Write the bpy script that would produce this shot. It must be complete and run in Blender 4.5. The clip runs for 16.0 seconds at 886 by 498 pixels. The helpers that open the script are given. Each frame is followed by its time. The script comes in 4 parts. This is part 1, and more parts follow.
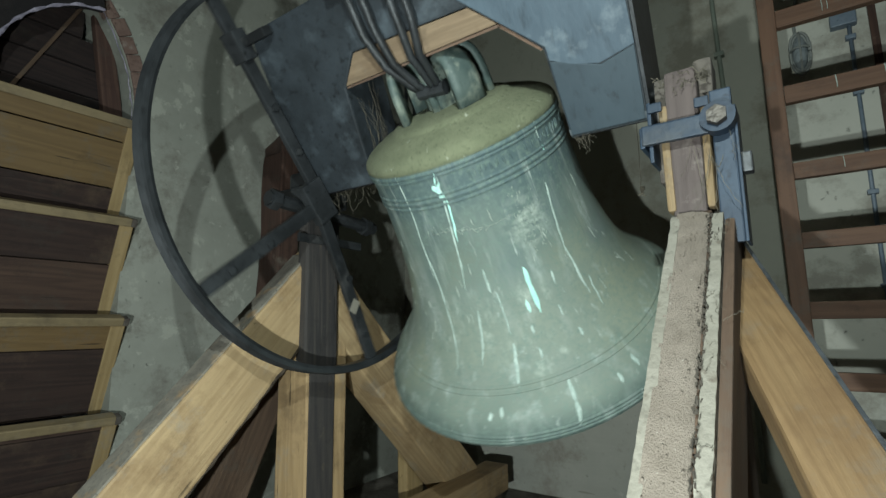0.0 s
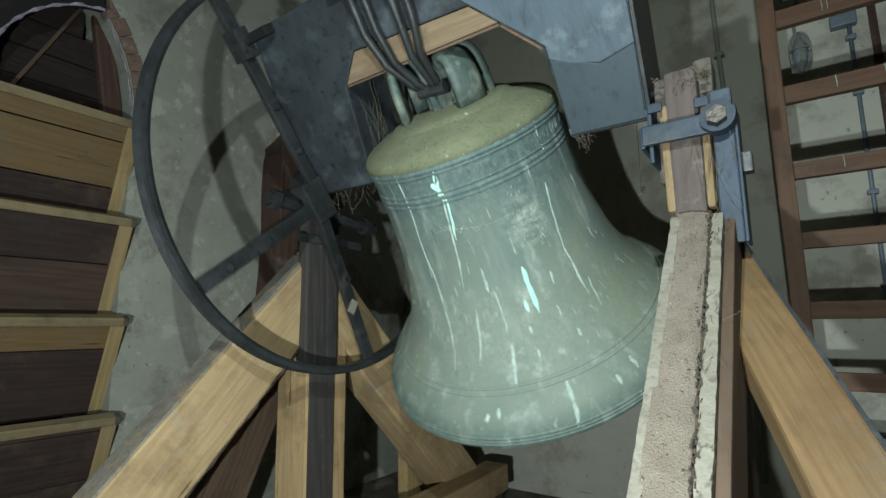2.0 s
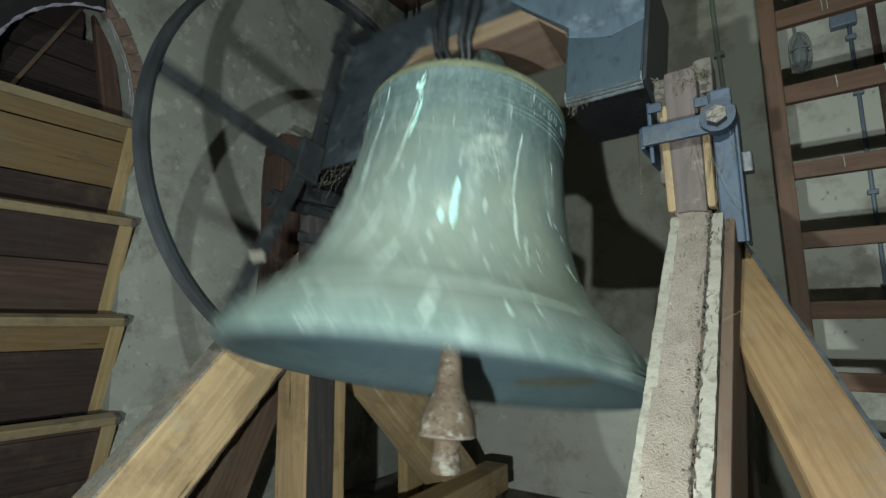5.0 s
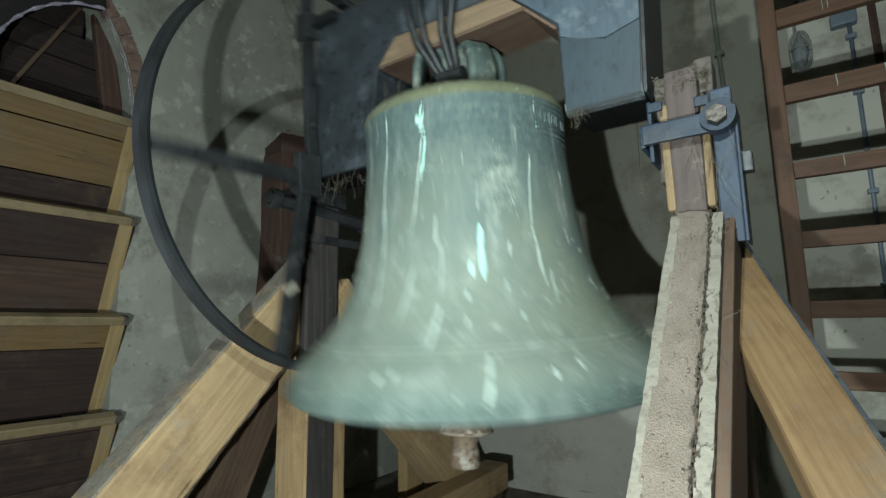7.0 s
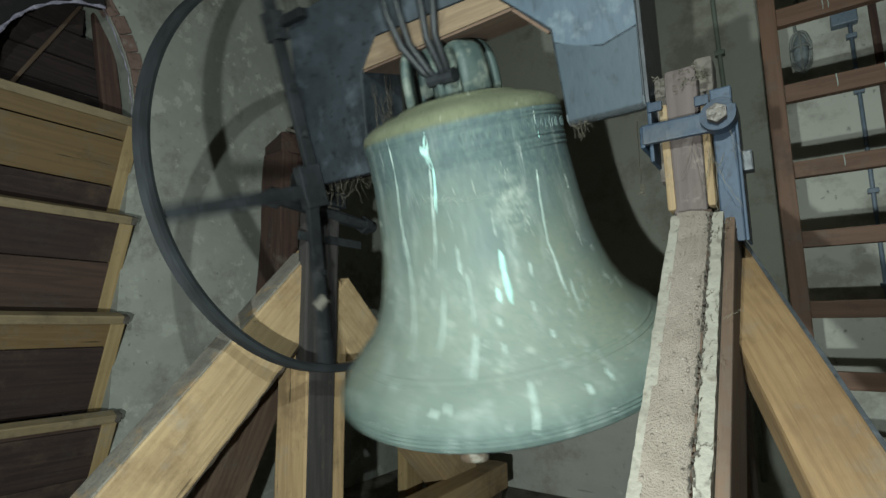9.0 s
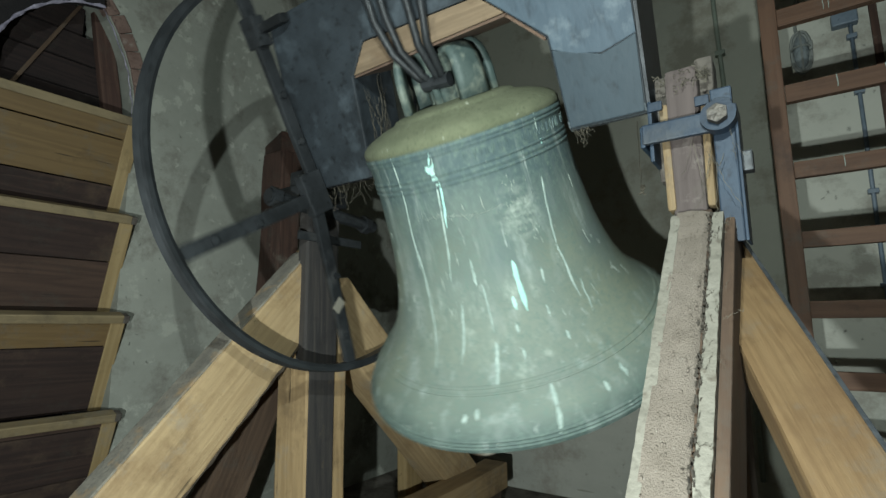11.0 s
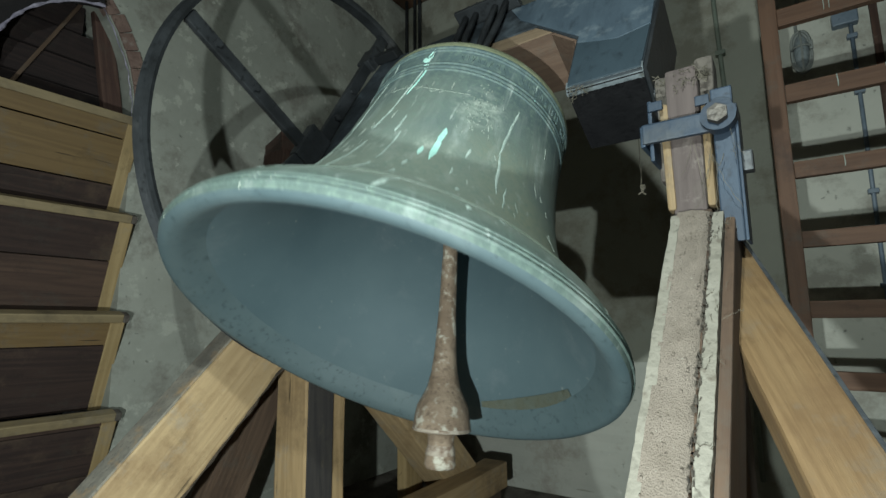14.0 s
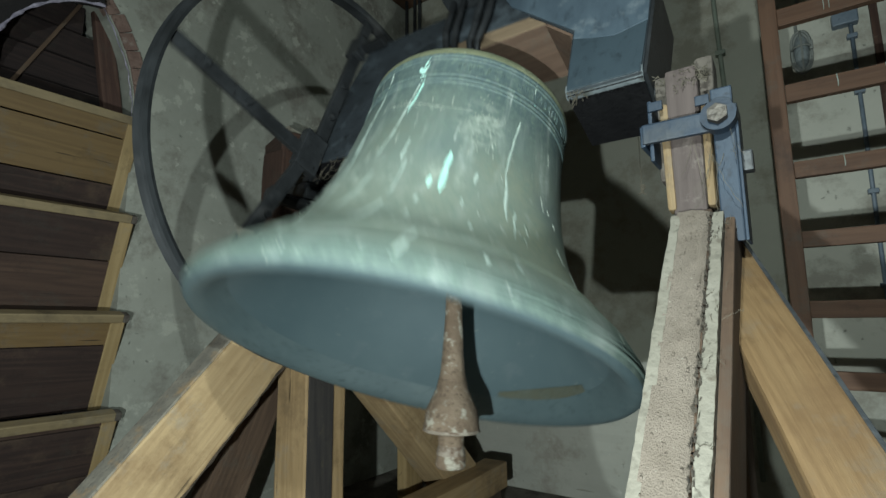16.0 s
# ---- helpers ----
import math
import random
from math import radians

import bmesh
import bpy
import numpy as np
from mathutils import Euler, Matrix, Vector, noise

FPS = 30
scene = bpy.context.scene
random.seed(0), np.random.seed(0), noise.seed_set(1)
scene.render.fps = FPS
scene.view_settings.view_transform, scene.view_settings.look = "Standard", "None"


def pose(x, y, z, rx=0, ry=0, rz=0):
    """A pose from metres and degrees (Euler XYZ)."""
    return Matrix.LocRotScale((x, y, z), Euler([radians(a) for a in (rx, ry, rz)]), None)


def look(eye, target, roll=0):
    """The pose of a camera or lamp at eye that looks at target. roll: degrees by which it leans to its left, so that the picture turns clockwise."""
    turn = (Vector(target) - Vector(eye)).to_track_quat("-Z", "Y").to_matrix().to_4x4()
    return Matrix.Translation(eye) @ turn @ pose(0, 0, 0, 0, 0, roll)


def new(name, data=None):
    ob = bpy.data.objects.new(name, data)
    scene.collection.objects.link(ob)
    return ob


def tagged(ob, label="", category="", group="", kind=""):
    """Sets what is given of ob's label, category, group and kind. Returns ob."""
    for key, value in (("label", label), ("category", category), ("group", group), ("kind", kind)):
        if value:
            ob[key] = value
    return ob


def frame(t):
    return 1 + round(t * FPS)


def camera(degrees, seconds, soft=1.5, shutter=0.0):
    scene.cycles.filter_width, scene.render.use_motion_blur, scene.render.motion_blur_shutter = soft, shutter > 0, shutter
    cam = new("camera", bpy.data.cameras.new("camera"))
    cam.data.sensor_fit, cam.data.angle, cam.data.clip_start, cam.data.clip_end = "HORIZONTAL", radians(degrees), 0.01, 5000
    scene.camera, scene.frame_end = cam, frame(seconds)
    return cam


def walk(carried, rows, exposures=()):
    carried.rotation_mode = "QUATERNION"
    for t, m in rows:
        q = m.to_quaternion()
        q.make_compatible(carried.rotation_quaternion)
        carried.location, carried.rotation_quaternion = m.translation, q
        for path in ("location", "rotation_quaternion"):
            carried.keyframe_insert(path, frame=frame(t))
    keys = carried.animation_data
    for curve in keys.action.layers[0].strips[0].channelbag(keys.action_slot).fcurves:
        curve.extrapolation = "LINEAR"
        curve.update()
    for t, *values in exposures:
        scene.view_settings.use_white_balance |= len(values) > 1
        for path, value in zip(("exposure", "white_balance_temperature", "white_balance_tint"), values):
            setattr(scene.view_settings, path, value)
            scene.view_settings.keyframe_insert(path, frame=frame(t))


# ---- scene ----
EYE = (0.0, 0.0, 1.2)
AIM = (-1.13554, 1.61768, 1.50609)
cam = camera(81.94, 16.0, 1.5, 1.0)


def aimed(down, lean):
    """The held camera with its slight sag: degrees of tilt and lean."""
    return look(EYE, AIM, -0.73 + lean) @ pose(0, 0, 0, -down, 0, 0)


walk(cam, [(0.0, aimed(0, 0)), (4.2, aimed(0, 0.02)), (6.3, aimed(0.02, 0.02)), (7.5, aimed(0.14, 0.03)), (9.2, aimed(0.17, 0.1)),
           (11.3, aimed(0.2, 0.17)), (12.5, aimed(0.24, 0.2)), (16.0, aimed(0.25, 0.21))],
     exposures=[(0.0, 0.0)] + [(p + d, stops) for p in (1.4, 3.6, 5.75, 7.95, 10.1, 12.3, 14.5) for d, stops in ((-0.5, 0.0), (-0.1, 0.27), (0.1, 0.26), (0.5, 0.0))] + [(16.0, 0.0)])

# ---- light ----
world = bpy.data.worlds.new("tower_dusk")
scene.world = world
world.use_nodes = True
world.node_tree.nodes["Background"].inputs["Color"].default_value = (0.55, 0.62, 0.8, 1)
world.node_tree.nodes["Background"].inputs["Strength"].default_value = 0.25


def work_light(name, place, target, size, watts, colour):
    data = bpy.data.lights.new(name, "AREA")
    data.shape, data.size, data.energy, data.color = "DISK", size, watts, colour
    ob = new(name, data)
    ob.matrix_world = look(place, target)
    return ob


work_light("work_light", (0.03, -0.3, 2.0), (-0.5, 1.9, 1.5), 0.03, 23.5, (0.87, 1.0, 0.96))
work_light("hand_lamp", (-0.127, -0.308, 0.908), (-1.15, 1.35, 0.95), 0.03, 34.0, (0.89, 1.0, 0.97))


# ---- materials ----
def shader(name, rough=0.8, metal=0.0):
    m = bpy.data.materials.new(name)
    m.use_nodes = True
    b = m.node_tree.nodes["Principled BSDF"]
    b.inputs["Roughness"].default_value, b.inputs["Metallic"].default_value = rough, metal
    return m, m.node_tree, b


def node(tree, kind, **values):
    n = tree.nodes.new(kind)
    for key, value in values.items():
        n.inputs[key.replace("_", " ")].default_value = value
    return n


def ramp(tree, source, stops):
    r = tree.nodes.new("ShaderNodeValToRGB")
    e = r.color_ramp.elements
    while len(e) < len(stops):
        e.new(0.5)
    for k, (at, c) in enumerate(stops):
        e[k].position, e[k].color = at, (*c, 1)
    tree.links.new(source, r.inputs["Fac"])
    return r


def layer(tree, fac, a, b):
    n = tree.nodes.new("ShaderNodeMix")
    n.data_type = "RGBA"
    tree.links.new(fac, n.inputs[0])
    for value, slot in ((a, n.inputs[6]), (b, n.inputs[7])):
        if isinstance(value, tuple):
            slot.default_value = (*value, 1)
        else:
            tree.links.new(value, slot)
    return n.outputs[2]


def relief(tree, b, height, strength, distance):
    n = tree.nodes.new("ShaderNodeBump")
    n.inputs["Strength"].default_value, n.inputs["Distance"].default_value = strength, distance
    tree.links.new(height, n.inputs["Height"])
    tree.links.new(n.outputs["Normal"], b.inputs["Normal"])


def spots(tree, where, scale, lo, hi, detail=6, rough=0.6):
    n = node(tree, "ShaderNodeTexNoise", Scale=scale, Detail=detail, Roughness=rough)
    tree.links.new(where, n.inputs["Vector"])
    r = ramp(tree, n.outputs["Fac"], [(lo, (0, 0, 0)), (hi, (1, 1, 1))])
    return r.outputs["Color"]


def where_from(tree, stretch=(1, 1, 1)):
    """Object space, moved by a random amount for each object, stretched along the grain."""
    c = tree.nodes.new("ShaderNodeTexCoord")
    info = tree.nodes.new("ShaderNodeObjectInfo")
    mul = tree.nodes.new("ShaderNodeMath")
    mul.operation = "MULTIPLY"
    mul.inputs[1].default_value = 37.0
    tree.links.new(info.outputs["Random"], mul.inputs[0])
    add = tree.nodes.new("ShaderNodeVectorMath")
    tree.links.new(c.outputs["Object"], add.inputs[0])
    tree.links.new(mul.outputs[0], add.inputs[1])
    m = tree.nodes.new("ShaderNodeMapping")
    m.inputs["Scale"].default_value = stretch
    tree.links.new(add.outputs[0], m.inputs["Vector"])
    return m.outputs["Vector"], add.outputs[0]


def blend_material(name, a, b, scale, stain=None, stain_scale=2.0, stain_at=(0.5, 0.65), rough=0.85, metal=0.0, bump=0.3, depth=0.004, stretch=(1, 1, 1), fine=60.0):
    m, tree, bsdf = shader(name, rough, metal)
    v, plain = where_from(tree, stretch)
    base = layer(tree, spots(tree, v, scale, 0.35, 0.68), a, b)
    grain = spots(tree, v, fine, 0.3, 0.7, 4)
    dark = tuple(x * 0.72 for x in a)
    base = layer(tree, grain, layer(tree, spots(tree, v, fine, 0.3, 0.45, 3), dark, base), base)
    if stain:
        base = layer(tree, spots(tree, plain, stain_scale, *stain_at), base, stain)
    tree.links.new(base, bsdf.inputs["Base Color"])
    relief(tree, bsdf, grain, bump, depth)
    return m


def wood(name, a, b, stain=None, stain_scale=3.0, stain_at=(0.55, 0.75), rough=0.7, rings=1.0, axis=2):
    """Sawn wood; the grain runs along the local axis given (0 to 2)."""
    m, tree, bsdf = shader(name, rough)
    stretch = [1.0, 1.0, 1.0]
    stretch[axis] = 0.06
    v, plain = where_from(tree, tuple(stretch))
    w = node(tree, "ShaderNodeTexWave", Scale=17.0 * rings, Distortion=11.0, Detail=4.0, Detail_Scale=1.5)
    w.bands_direction = "DIAGONAL"
    tree.links.new(v, w.inputs["Vector"])
    base = layer(tree, w.outputs["Fac"], tuple(x * 0.95 for x in a), b)
    broad = spots(tree, v, 6.0, 0.3, 0.7, 4)
    base = layer(tree, broad, base, layer(tree, w.outputs["Fac"], tuple(x * 0.85 for x in a), a))
    fine = spots(tree, v, 70.0, 0.28, 0.6, 8, 0.7)
    base = layer(tree, fine, layer(tree, broad, tuple(x * 0.8 for x in a), tuple(x * 0.9 for x in b)), base)
    if stain:
        base = layer(tree, spots(tree, plain, stain_scale, *stain_at, 8, 0.7), base, stain)
    base = layer(tree, spots(tree, plain, 9.0, 0.56, 0.78, 8, 0.75), base, tuple(x * 0.5 for x in a))
    base = layer(tree, spots(tree, plain, 26.0, 0.66, 0.74, 6, 0.7), base, tuple(x * 0.4 for x in a))
    grey = sum(a) / 3 + 0.02
    base = layer(tree, spots(tree, plain, 5.5, 0.54, 0.78, 9, 0.78), base, (grey * 1.1, grey, grey * 0.82))
    squash = tree.nodes.new("ShaderNodeMapping")
    shape = [1.0, 1.0, 1.0]
    shape[axis] = 0.5
    squash.inputs["Scale"].default_value = shape
    tree.links.new(plain, squash.inputs["Vector"])
    cell = node(tree, "ShaderNodeTexVoronoi", Scale=4.2)
    tree.links.new(squash.outputs["Vector"], cell.inputs["Vector"])
    knots = ramp(tree, cell.outputs["Distance"], [(0.03, (1, 1, 1)), (0.06, (0.7, 0.7, 0.7)), (0.1, (0, 0, 0))]).outputs["Color"]
    base = layer(tree, knots, base, tuple(x * 0.35 for x in a))
    cracks = spots(tree, v, 34.0, 0.26, 0.295, 3)
    base = layer(tree, cracks, tuple(x * 0.25 for x in a), base)
    tree.links.new(base, bsdf.inputs["Base Color"])
    relief(tree, bsdf, layer(tree, cracks, (0, 0, 0), fine), 0.4, 0.002)
    return m


def old_plaster(name, a, b, patch, stain, amount):
    """Uneven plaster: broad tone, stains, small flaked pale patches, pits."""
    m, tree, bsdf = shader(name, 0.95)
    c = tree.nodes.new("ShaderNodeTexCoord").outputs["Object"]
    base = layer(tree, spots(tree, c, 1.6, 0.3, 0.7, 8, 0.7), a, b)
    base = layer(tree, spots(tree, c, 3.1, 0.5, 0.62, 9, 0.72), base, stain)
    base = layer(tree, spots(tree, c, 6.5, amount, amount + 0.05, 7, 0.65), base, patch)
    base = layer(tree, spots(tree, c, 15.0, amount + 0.04, amount + 0.1, 5), base, patch)
    pits = spots(tree, c, 40.0, 0.24, 0.34, 4)
    base = layer(tree, pits, tuple(x * 0.55 for x in a), base)
    tree.links.new(base, bsdf.inputs["Base Color"])
    relief(tree, bsdf, layer(tree, spots(tree, c, 6.5, amount, amount + 0.05, 7, 0.65), pits, (1, 1, 1)), 0.6, 0.008)
    return m


PLASTER = old_plaster("rough_plaster", (0.22, 0.23, 0.2), (0.33, 0.34, 0.3), (0.345, 0.355, 0.31), (0.175, 0.168, 0.145), 0.58)
BACK = old_plaster("smooth_render", (0.27, 0.28, 0.235), (0.33, 0.33, 0.28), (0.4, 0.4, 0.35), (0.22, 0.21, 0.17), 0.7)
FLOOR = blend_material("dusty_floor", (0.1, 0.088, 0.072), (0.19, 0.172, 0.145), 7.0, (0.06, 0.05, 0.042), 9.0, (0.5, 0.65), 0.95)
PINE = wood("pale_pine", (0.38, 0.265, 0.14), (0.48, 0.355, 0.2), (0.22, 0.14, 0.068), 4.0, (0.48, 0.68))
OLD_PINE = wood("old_pine", (0.34, 0.23, 0.115), (0.44, 0.31, 0.165), (0.15, 0.1, 0.055), 3.0, (0.52, 0.72))
DARK_WOOD = wood("dark_oak", (0.06, 0.036, 0.022), (0.12, 0.075, 0.045), (0.25, 0.16, 0.08), 2.5, (0.62, 0.8))
RED_WOOD = wood("red_stained_pine", (0.1, 0.05, 0.029), (0.145, 0.078, 0.046), (0.06, 0.032, 0.021), 4.0, (0.55, 0.7))
SLATE_WOOD = blend_material("slate_painted_oak", (0.014, 0.018, 0.022), (0.032, 0.041, 0.05), 6.0, (0.075, 0.095, 0.112), 8.0, (0.52, 0.72), 0.6, 0, 0.3, 0.003, (1, 1, 1), 40.0)
IRON = blend_material("black_iron", (0.018, 0.02, 0.022), (0.045, 0.05, 0.055), 7.0, (0.1, 0.1, 0.1), 5.0, (0.62, 0.8), 0.45, 0.3, 0.25, 0.002)
BLUE_STEEL = blend_material("blue_painted_steel", (0.013, 0.025, 0.044), (0.024, 0.043, 0.07), 9.0, (0.05, 0.055, 0.06), 5.0, (0.58, 0.75), 0.55, 0.2, 0.2, 0.002)
def patina():
    """Green bronze with soft vertical lime smears, darker shadows of old runs, fine pitting and a tone that changes
    with height.
    """
    m, tree, bsdf = shader("green_bronze", 0.6, 0.08)
    c = tree.nodes.new("ShaderNodeTexCoord").outputs["Object"]
    long = tree.nodes.new("ShaderNodeMapping")
    long.inputs["Scale"].default_value = (1, 1, 0.13)
    tree.links.new(c, long.inputs["Vector"])
    run = long.outputs["Vector"]
    base = layer(tree, spots(tree, c, 3.5, 0.35, 0.7), (0.14, 0.188, 0.172), (0.205, 0.245, 0.205))
    base = layer(tree, spots(tree, c, 1.9, 0.46, 0.66, 3), base, (0.22, 0.245, 0.168))
    base = layer(tree, spots(tree, c, 2.7, 0.52, 0.7, 4), base, (0.15, 0.185, 0.19))
    # tone by height: darker teal towards the crown, yellower towards the lip
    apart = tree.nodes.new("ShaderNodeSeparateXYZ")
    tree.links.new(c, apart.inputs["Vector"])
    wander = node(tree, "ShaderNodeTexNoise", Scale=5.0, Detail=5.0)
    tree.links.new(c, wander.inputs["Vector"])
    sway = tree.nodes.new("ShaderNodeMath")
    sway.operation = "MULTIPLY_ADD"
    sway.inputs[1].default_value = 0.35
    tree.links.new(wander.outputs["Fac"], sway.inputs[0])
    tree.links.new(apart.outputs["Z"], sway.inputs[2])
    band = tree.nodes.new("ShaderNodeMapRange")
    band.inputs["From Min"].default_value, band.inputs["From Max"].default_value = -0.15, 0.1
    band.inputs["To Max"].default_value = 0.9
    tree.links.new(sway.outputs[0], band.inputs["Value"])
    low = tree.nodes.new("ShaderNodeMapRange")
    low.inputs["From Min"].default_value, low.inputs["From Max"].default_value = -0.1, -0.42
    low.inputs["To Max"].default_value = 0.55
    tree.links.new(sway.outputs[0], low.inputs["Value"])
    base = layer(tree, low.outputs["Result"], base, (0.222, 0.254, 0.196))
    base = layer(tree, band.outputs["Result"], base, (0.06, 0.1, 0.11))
    # dark green lip, also deepened in colour to tone down the lamplit rim
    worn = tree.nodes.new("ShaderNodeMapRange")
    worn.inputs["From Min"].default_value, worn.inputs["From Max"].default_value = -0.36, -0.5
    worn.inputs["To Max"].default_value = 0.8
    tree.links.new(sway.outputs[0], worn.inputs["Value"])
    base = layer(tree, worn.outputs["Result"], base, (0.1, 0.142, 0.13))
    # a further darkening at the very rim, against the same brightness
    edge = tree.nodes.new("ShaderNodeMapRange")
    edge.inputs["From Min"].default_value, edge.inputs["From Max"].default_value = -0.6, -0.65
    edge.inputs["To Max"].default_value = 0.85
    tree.links.new(apart.outputs["Z"], edge.inputs["Value"])
    base = layer(tree, edge.outputs["Result"], base, (0.075, 0.112, 0.104))
    base = layer(tree, spots(tree, run, 9.0, 0.55, 0.85, 5), base, (0.3, 0.345, 0.325))
    base = layer(tree, spots(tree, run, 22.0, 0.56, 0.8, 6), base, (0.34, 0.40, 0.375))
    base = layer(tree, spots(tree, run, 55.0, 0.64, 0.8, 4), base, (0.44, 0.5, 0.47))
    base = layer(tree, spots(tree, run, 16.0, 0.62, 0.8, 5), base, (0.10, 0.15, 0.13))
    # a smeared lime patch on the shoulder side, and thinner ones below it
    for phi, z, r, size, low in ((-43, -0.17, 0.305, 0.085, 0.42), (-55, -0.36, 0.345, 0.08, 0.5), (-83, -0.4, 0.36, 0.12, 0.52), (-60, -0.5, 0.41, 0.12, 0.54)):
        far = tree.nodes.new("ShaderNodeVectorMath")
        far.operation = "DISTANCE"
        far.inputs[1].default_value = (r * math.cos(radians(phi)), r * math.sin(radians(phi)), z)
        tree.links.new(c, far.inputs[0])
        fade = tree.nodes.new("ShaderNodeMapRange")
        fade.inputs["From Min"].default_value, fade.inputs["From Max"].default_value = size * 0.25, size
        fade.inputs["To Min"].default_value, fade.inputs["To Max"].default_value = 0.85, 0.0
        tree.links.new(far.outputs["Value"], fade.inputs["Value"])
        both = tree.nodes.new("ShaderNodeMath")
        both.operation = "MULTIPLY"
        tree.links.new(fade.outputs["Result"], both.inputs[0])
        squat = tree.nodes.new("ShaderNodeMapping")
        squat.inputs["Scale"].default_value = (1, 1, 1.7 if low < 0.45 else 0.3)
        tree.links.new(c, squat.inputs["Vector"])
        tree.links.new(spots(tree, squat.outputs["Vector"], 24.0, low, low + 0.2, 6, 0.65), both.inputs[1])
        base = layer(tree, both.outputs[0], base, (0.4, 0.46, 0.4))
    grit = spots(tree, c, 130.0, 0.35, 0.7, 3)
    base = layer(tree, grit, base, layer(tree, spots(tree, c, 60.0, 0.4, 0.6), (0.14, 0.2, 0.17), base))
    tree.links.new(base, bsdf.inputs["Base Color"])
    rough = spots(tree, run, 14.0, 0.2, 0.9, 4)
    span = tree.nodes.new("ShaderNodeMapRange")
    span.inputs["To Min"].default_value, span.inputs["To Max"].default_value = 0.62, 0.88
    tree.links.new(rough, span.inputs["Value"])
    tree.links.new(span.outputs["Result"], bsdf.inputs["Roughness"])
    relief(tree, bsdf, grit, 0.15, 0.002)
    return m


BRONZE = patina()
def inner_bronze():
    """Dull blue-grey bronze inside, with faint rings and smears."""
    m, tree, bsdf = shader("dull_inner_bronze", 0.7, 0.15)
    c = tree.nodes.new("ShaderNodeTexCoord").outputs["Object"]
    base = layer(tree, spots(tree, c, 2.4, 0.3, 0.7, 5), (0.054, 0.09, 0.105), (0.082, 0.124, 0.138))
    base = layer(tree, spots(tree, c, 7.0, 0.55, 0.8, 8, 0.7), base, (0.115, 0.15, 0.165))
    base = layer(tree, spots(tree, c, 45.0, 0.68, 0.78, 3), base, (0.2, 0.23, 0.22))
    tree.links.new(base, bsdf.inputs["Base Color"])
    relief(tree, bsdf, spots(tree, c, 80.0, 0.3, 0.7), 0.1, 0.001)
    return m


BRONZE_IN = inner_bronze()
DUST = blend_material("pale_dust", (0.168, 0.14, 0.113), (0.222, 0.188, 0.156), 14.0, (0.36, 0.34, 0.3), 150.0, (0.69, 0.73), 1.0, 0, 0.5, 0.003, fine=330.0)
CREAM = blend_material("flaked_cream_paint", (0.195, 0.182, 0.148), (0.25, 0.236, 0.198), 9.0, (0.115, 0.098, 0.075), 15.0, (0.57, 0.64), 0.8)
RUST = blend_material("rusty_clapper_iron", (0.13, 0.092, 0.062), (0.21, 0.16, 0.115), 14.0, (0.34, 0.325, 0.27), 30.0, (0.55, 0.64), 0.85, 0, 0.6, 0.004)
RUST_PALE = blend_material("pale_worn_iron", (0.2, 0.165, 0.13), (0.33, 0.3, 0.25), 30.0, (0.12, 0.08, 0.055), 40.0, (0.5, 0.62), 0.8)
LIME = blend_material("white_lime_streak", (0.26, 0.34, 0.305), (0.45, 0.55, 0.505), 45.0, None, rough=0.8)
PALE_EDGE = blend_material("pale_violet_edge", (0.2, 0.185, 0.25), (0.48, 0.45, 0.55), 40.0, None, rough=0.7)
STRIKE = blend_material("rubbed_bronze", (0.1, 0.105, 0.075), (0.105, 0.13, 0.115), 16.0, None, rough=0.5, metal=0.3)


NIGHT = blend_material("dark_outside", (0.004, 0.004, 0.006), (0.008, 0.008, 0.012), 2.0, None)
BRICK = blend_material("pink_brick", (0.15, 0.095, 0.08), (0.22, 0.15, 0.125), 9.0, (0.3, 0.26, 0.23), 12.0, (0.6, 0.75), 0.95, 0, 0.5, 0.004)
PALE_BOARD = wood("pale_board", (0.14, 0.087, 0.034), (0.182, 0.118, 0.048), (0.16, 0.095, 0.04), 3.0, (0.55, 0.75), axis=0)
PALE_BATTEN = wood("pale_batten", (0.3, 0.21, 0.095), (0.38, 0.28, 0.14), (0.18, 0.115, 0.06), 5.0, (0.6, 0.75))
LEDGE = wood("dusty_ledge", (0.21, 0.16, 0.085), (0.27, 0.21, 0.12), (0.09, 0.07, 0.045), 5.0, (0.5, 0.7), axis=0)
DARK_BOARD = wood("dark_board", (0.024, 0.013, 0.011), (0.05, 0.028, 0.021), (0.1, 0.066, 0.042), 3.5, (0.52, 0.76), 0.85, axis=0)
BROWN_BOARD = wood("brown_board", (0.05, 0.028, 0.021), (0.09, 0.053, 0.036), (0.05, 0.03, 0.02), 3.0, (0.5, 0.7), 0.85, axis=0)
BROWN_TIMBER = wood("brown_timber", (0.085, 0.053, 0.035), (0.14, 0.09, 0.057), (0.05, 0.03, 0.02), 3.0, (0.5, 0.7), 0.85)
MAUVE_WOOD = wood("mauve_weathered_wood", (0.085, 0.066, 0.062), (0.13, 0.104, 0.097), (0.18, 0.155, 0.14), 12.0, (0.58, 0.7), 0.9)
GREY_WOOD = wood("grey_weathered_wood", (0.085, 0.075, 0.065), (0.15, 0.13, 0.11), (0.05, 0.04, 0.035), 12.0, (0.5, 0.65), 0.95)
ORANGE_PINE = wood("orange_pine", (0.175, 0.107, 0.049), (0.26, 0.172, 0.086), (0.12, 0.068, 0.032), 3.0, (0.48, 0.7), 0.6, 2.4)
DULL_RED = wood("dull_red_timber", (0.045, 0.023, 0.017), (0.085, 0.045, 0.032), (0.18, 0.15, 0.12), 7.0, (0.6, 0.75), 0.9)
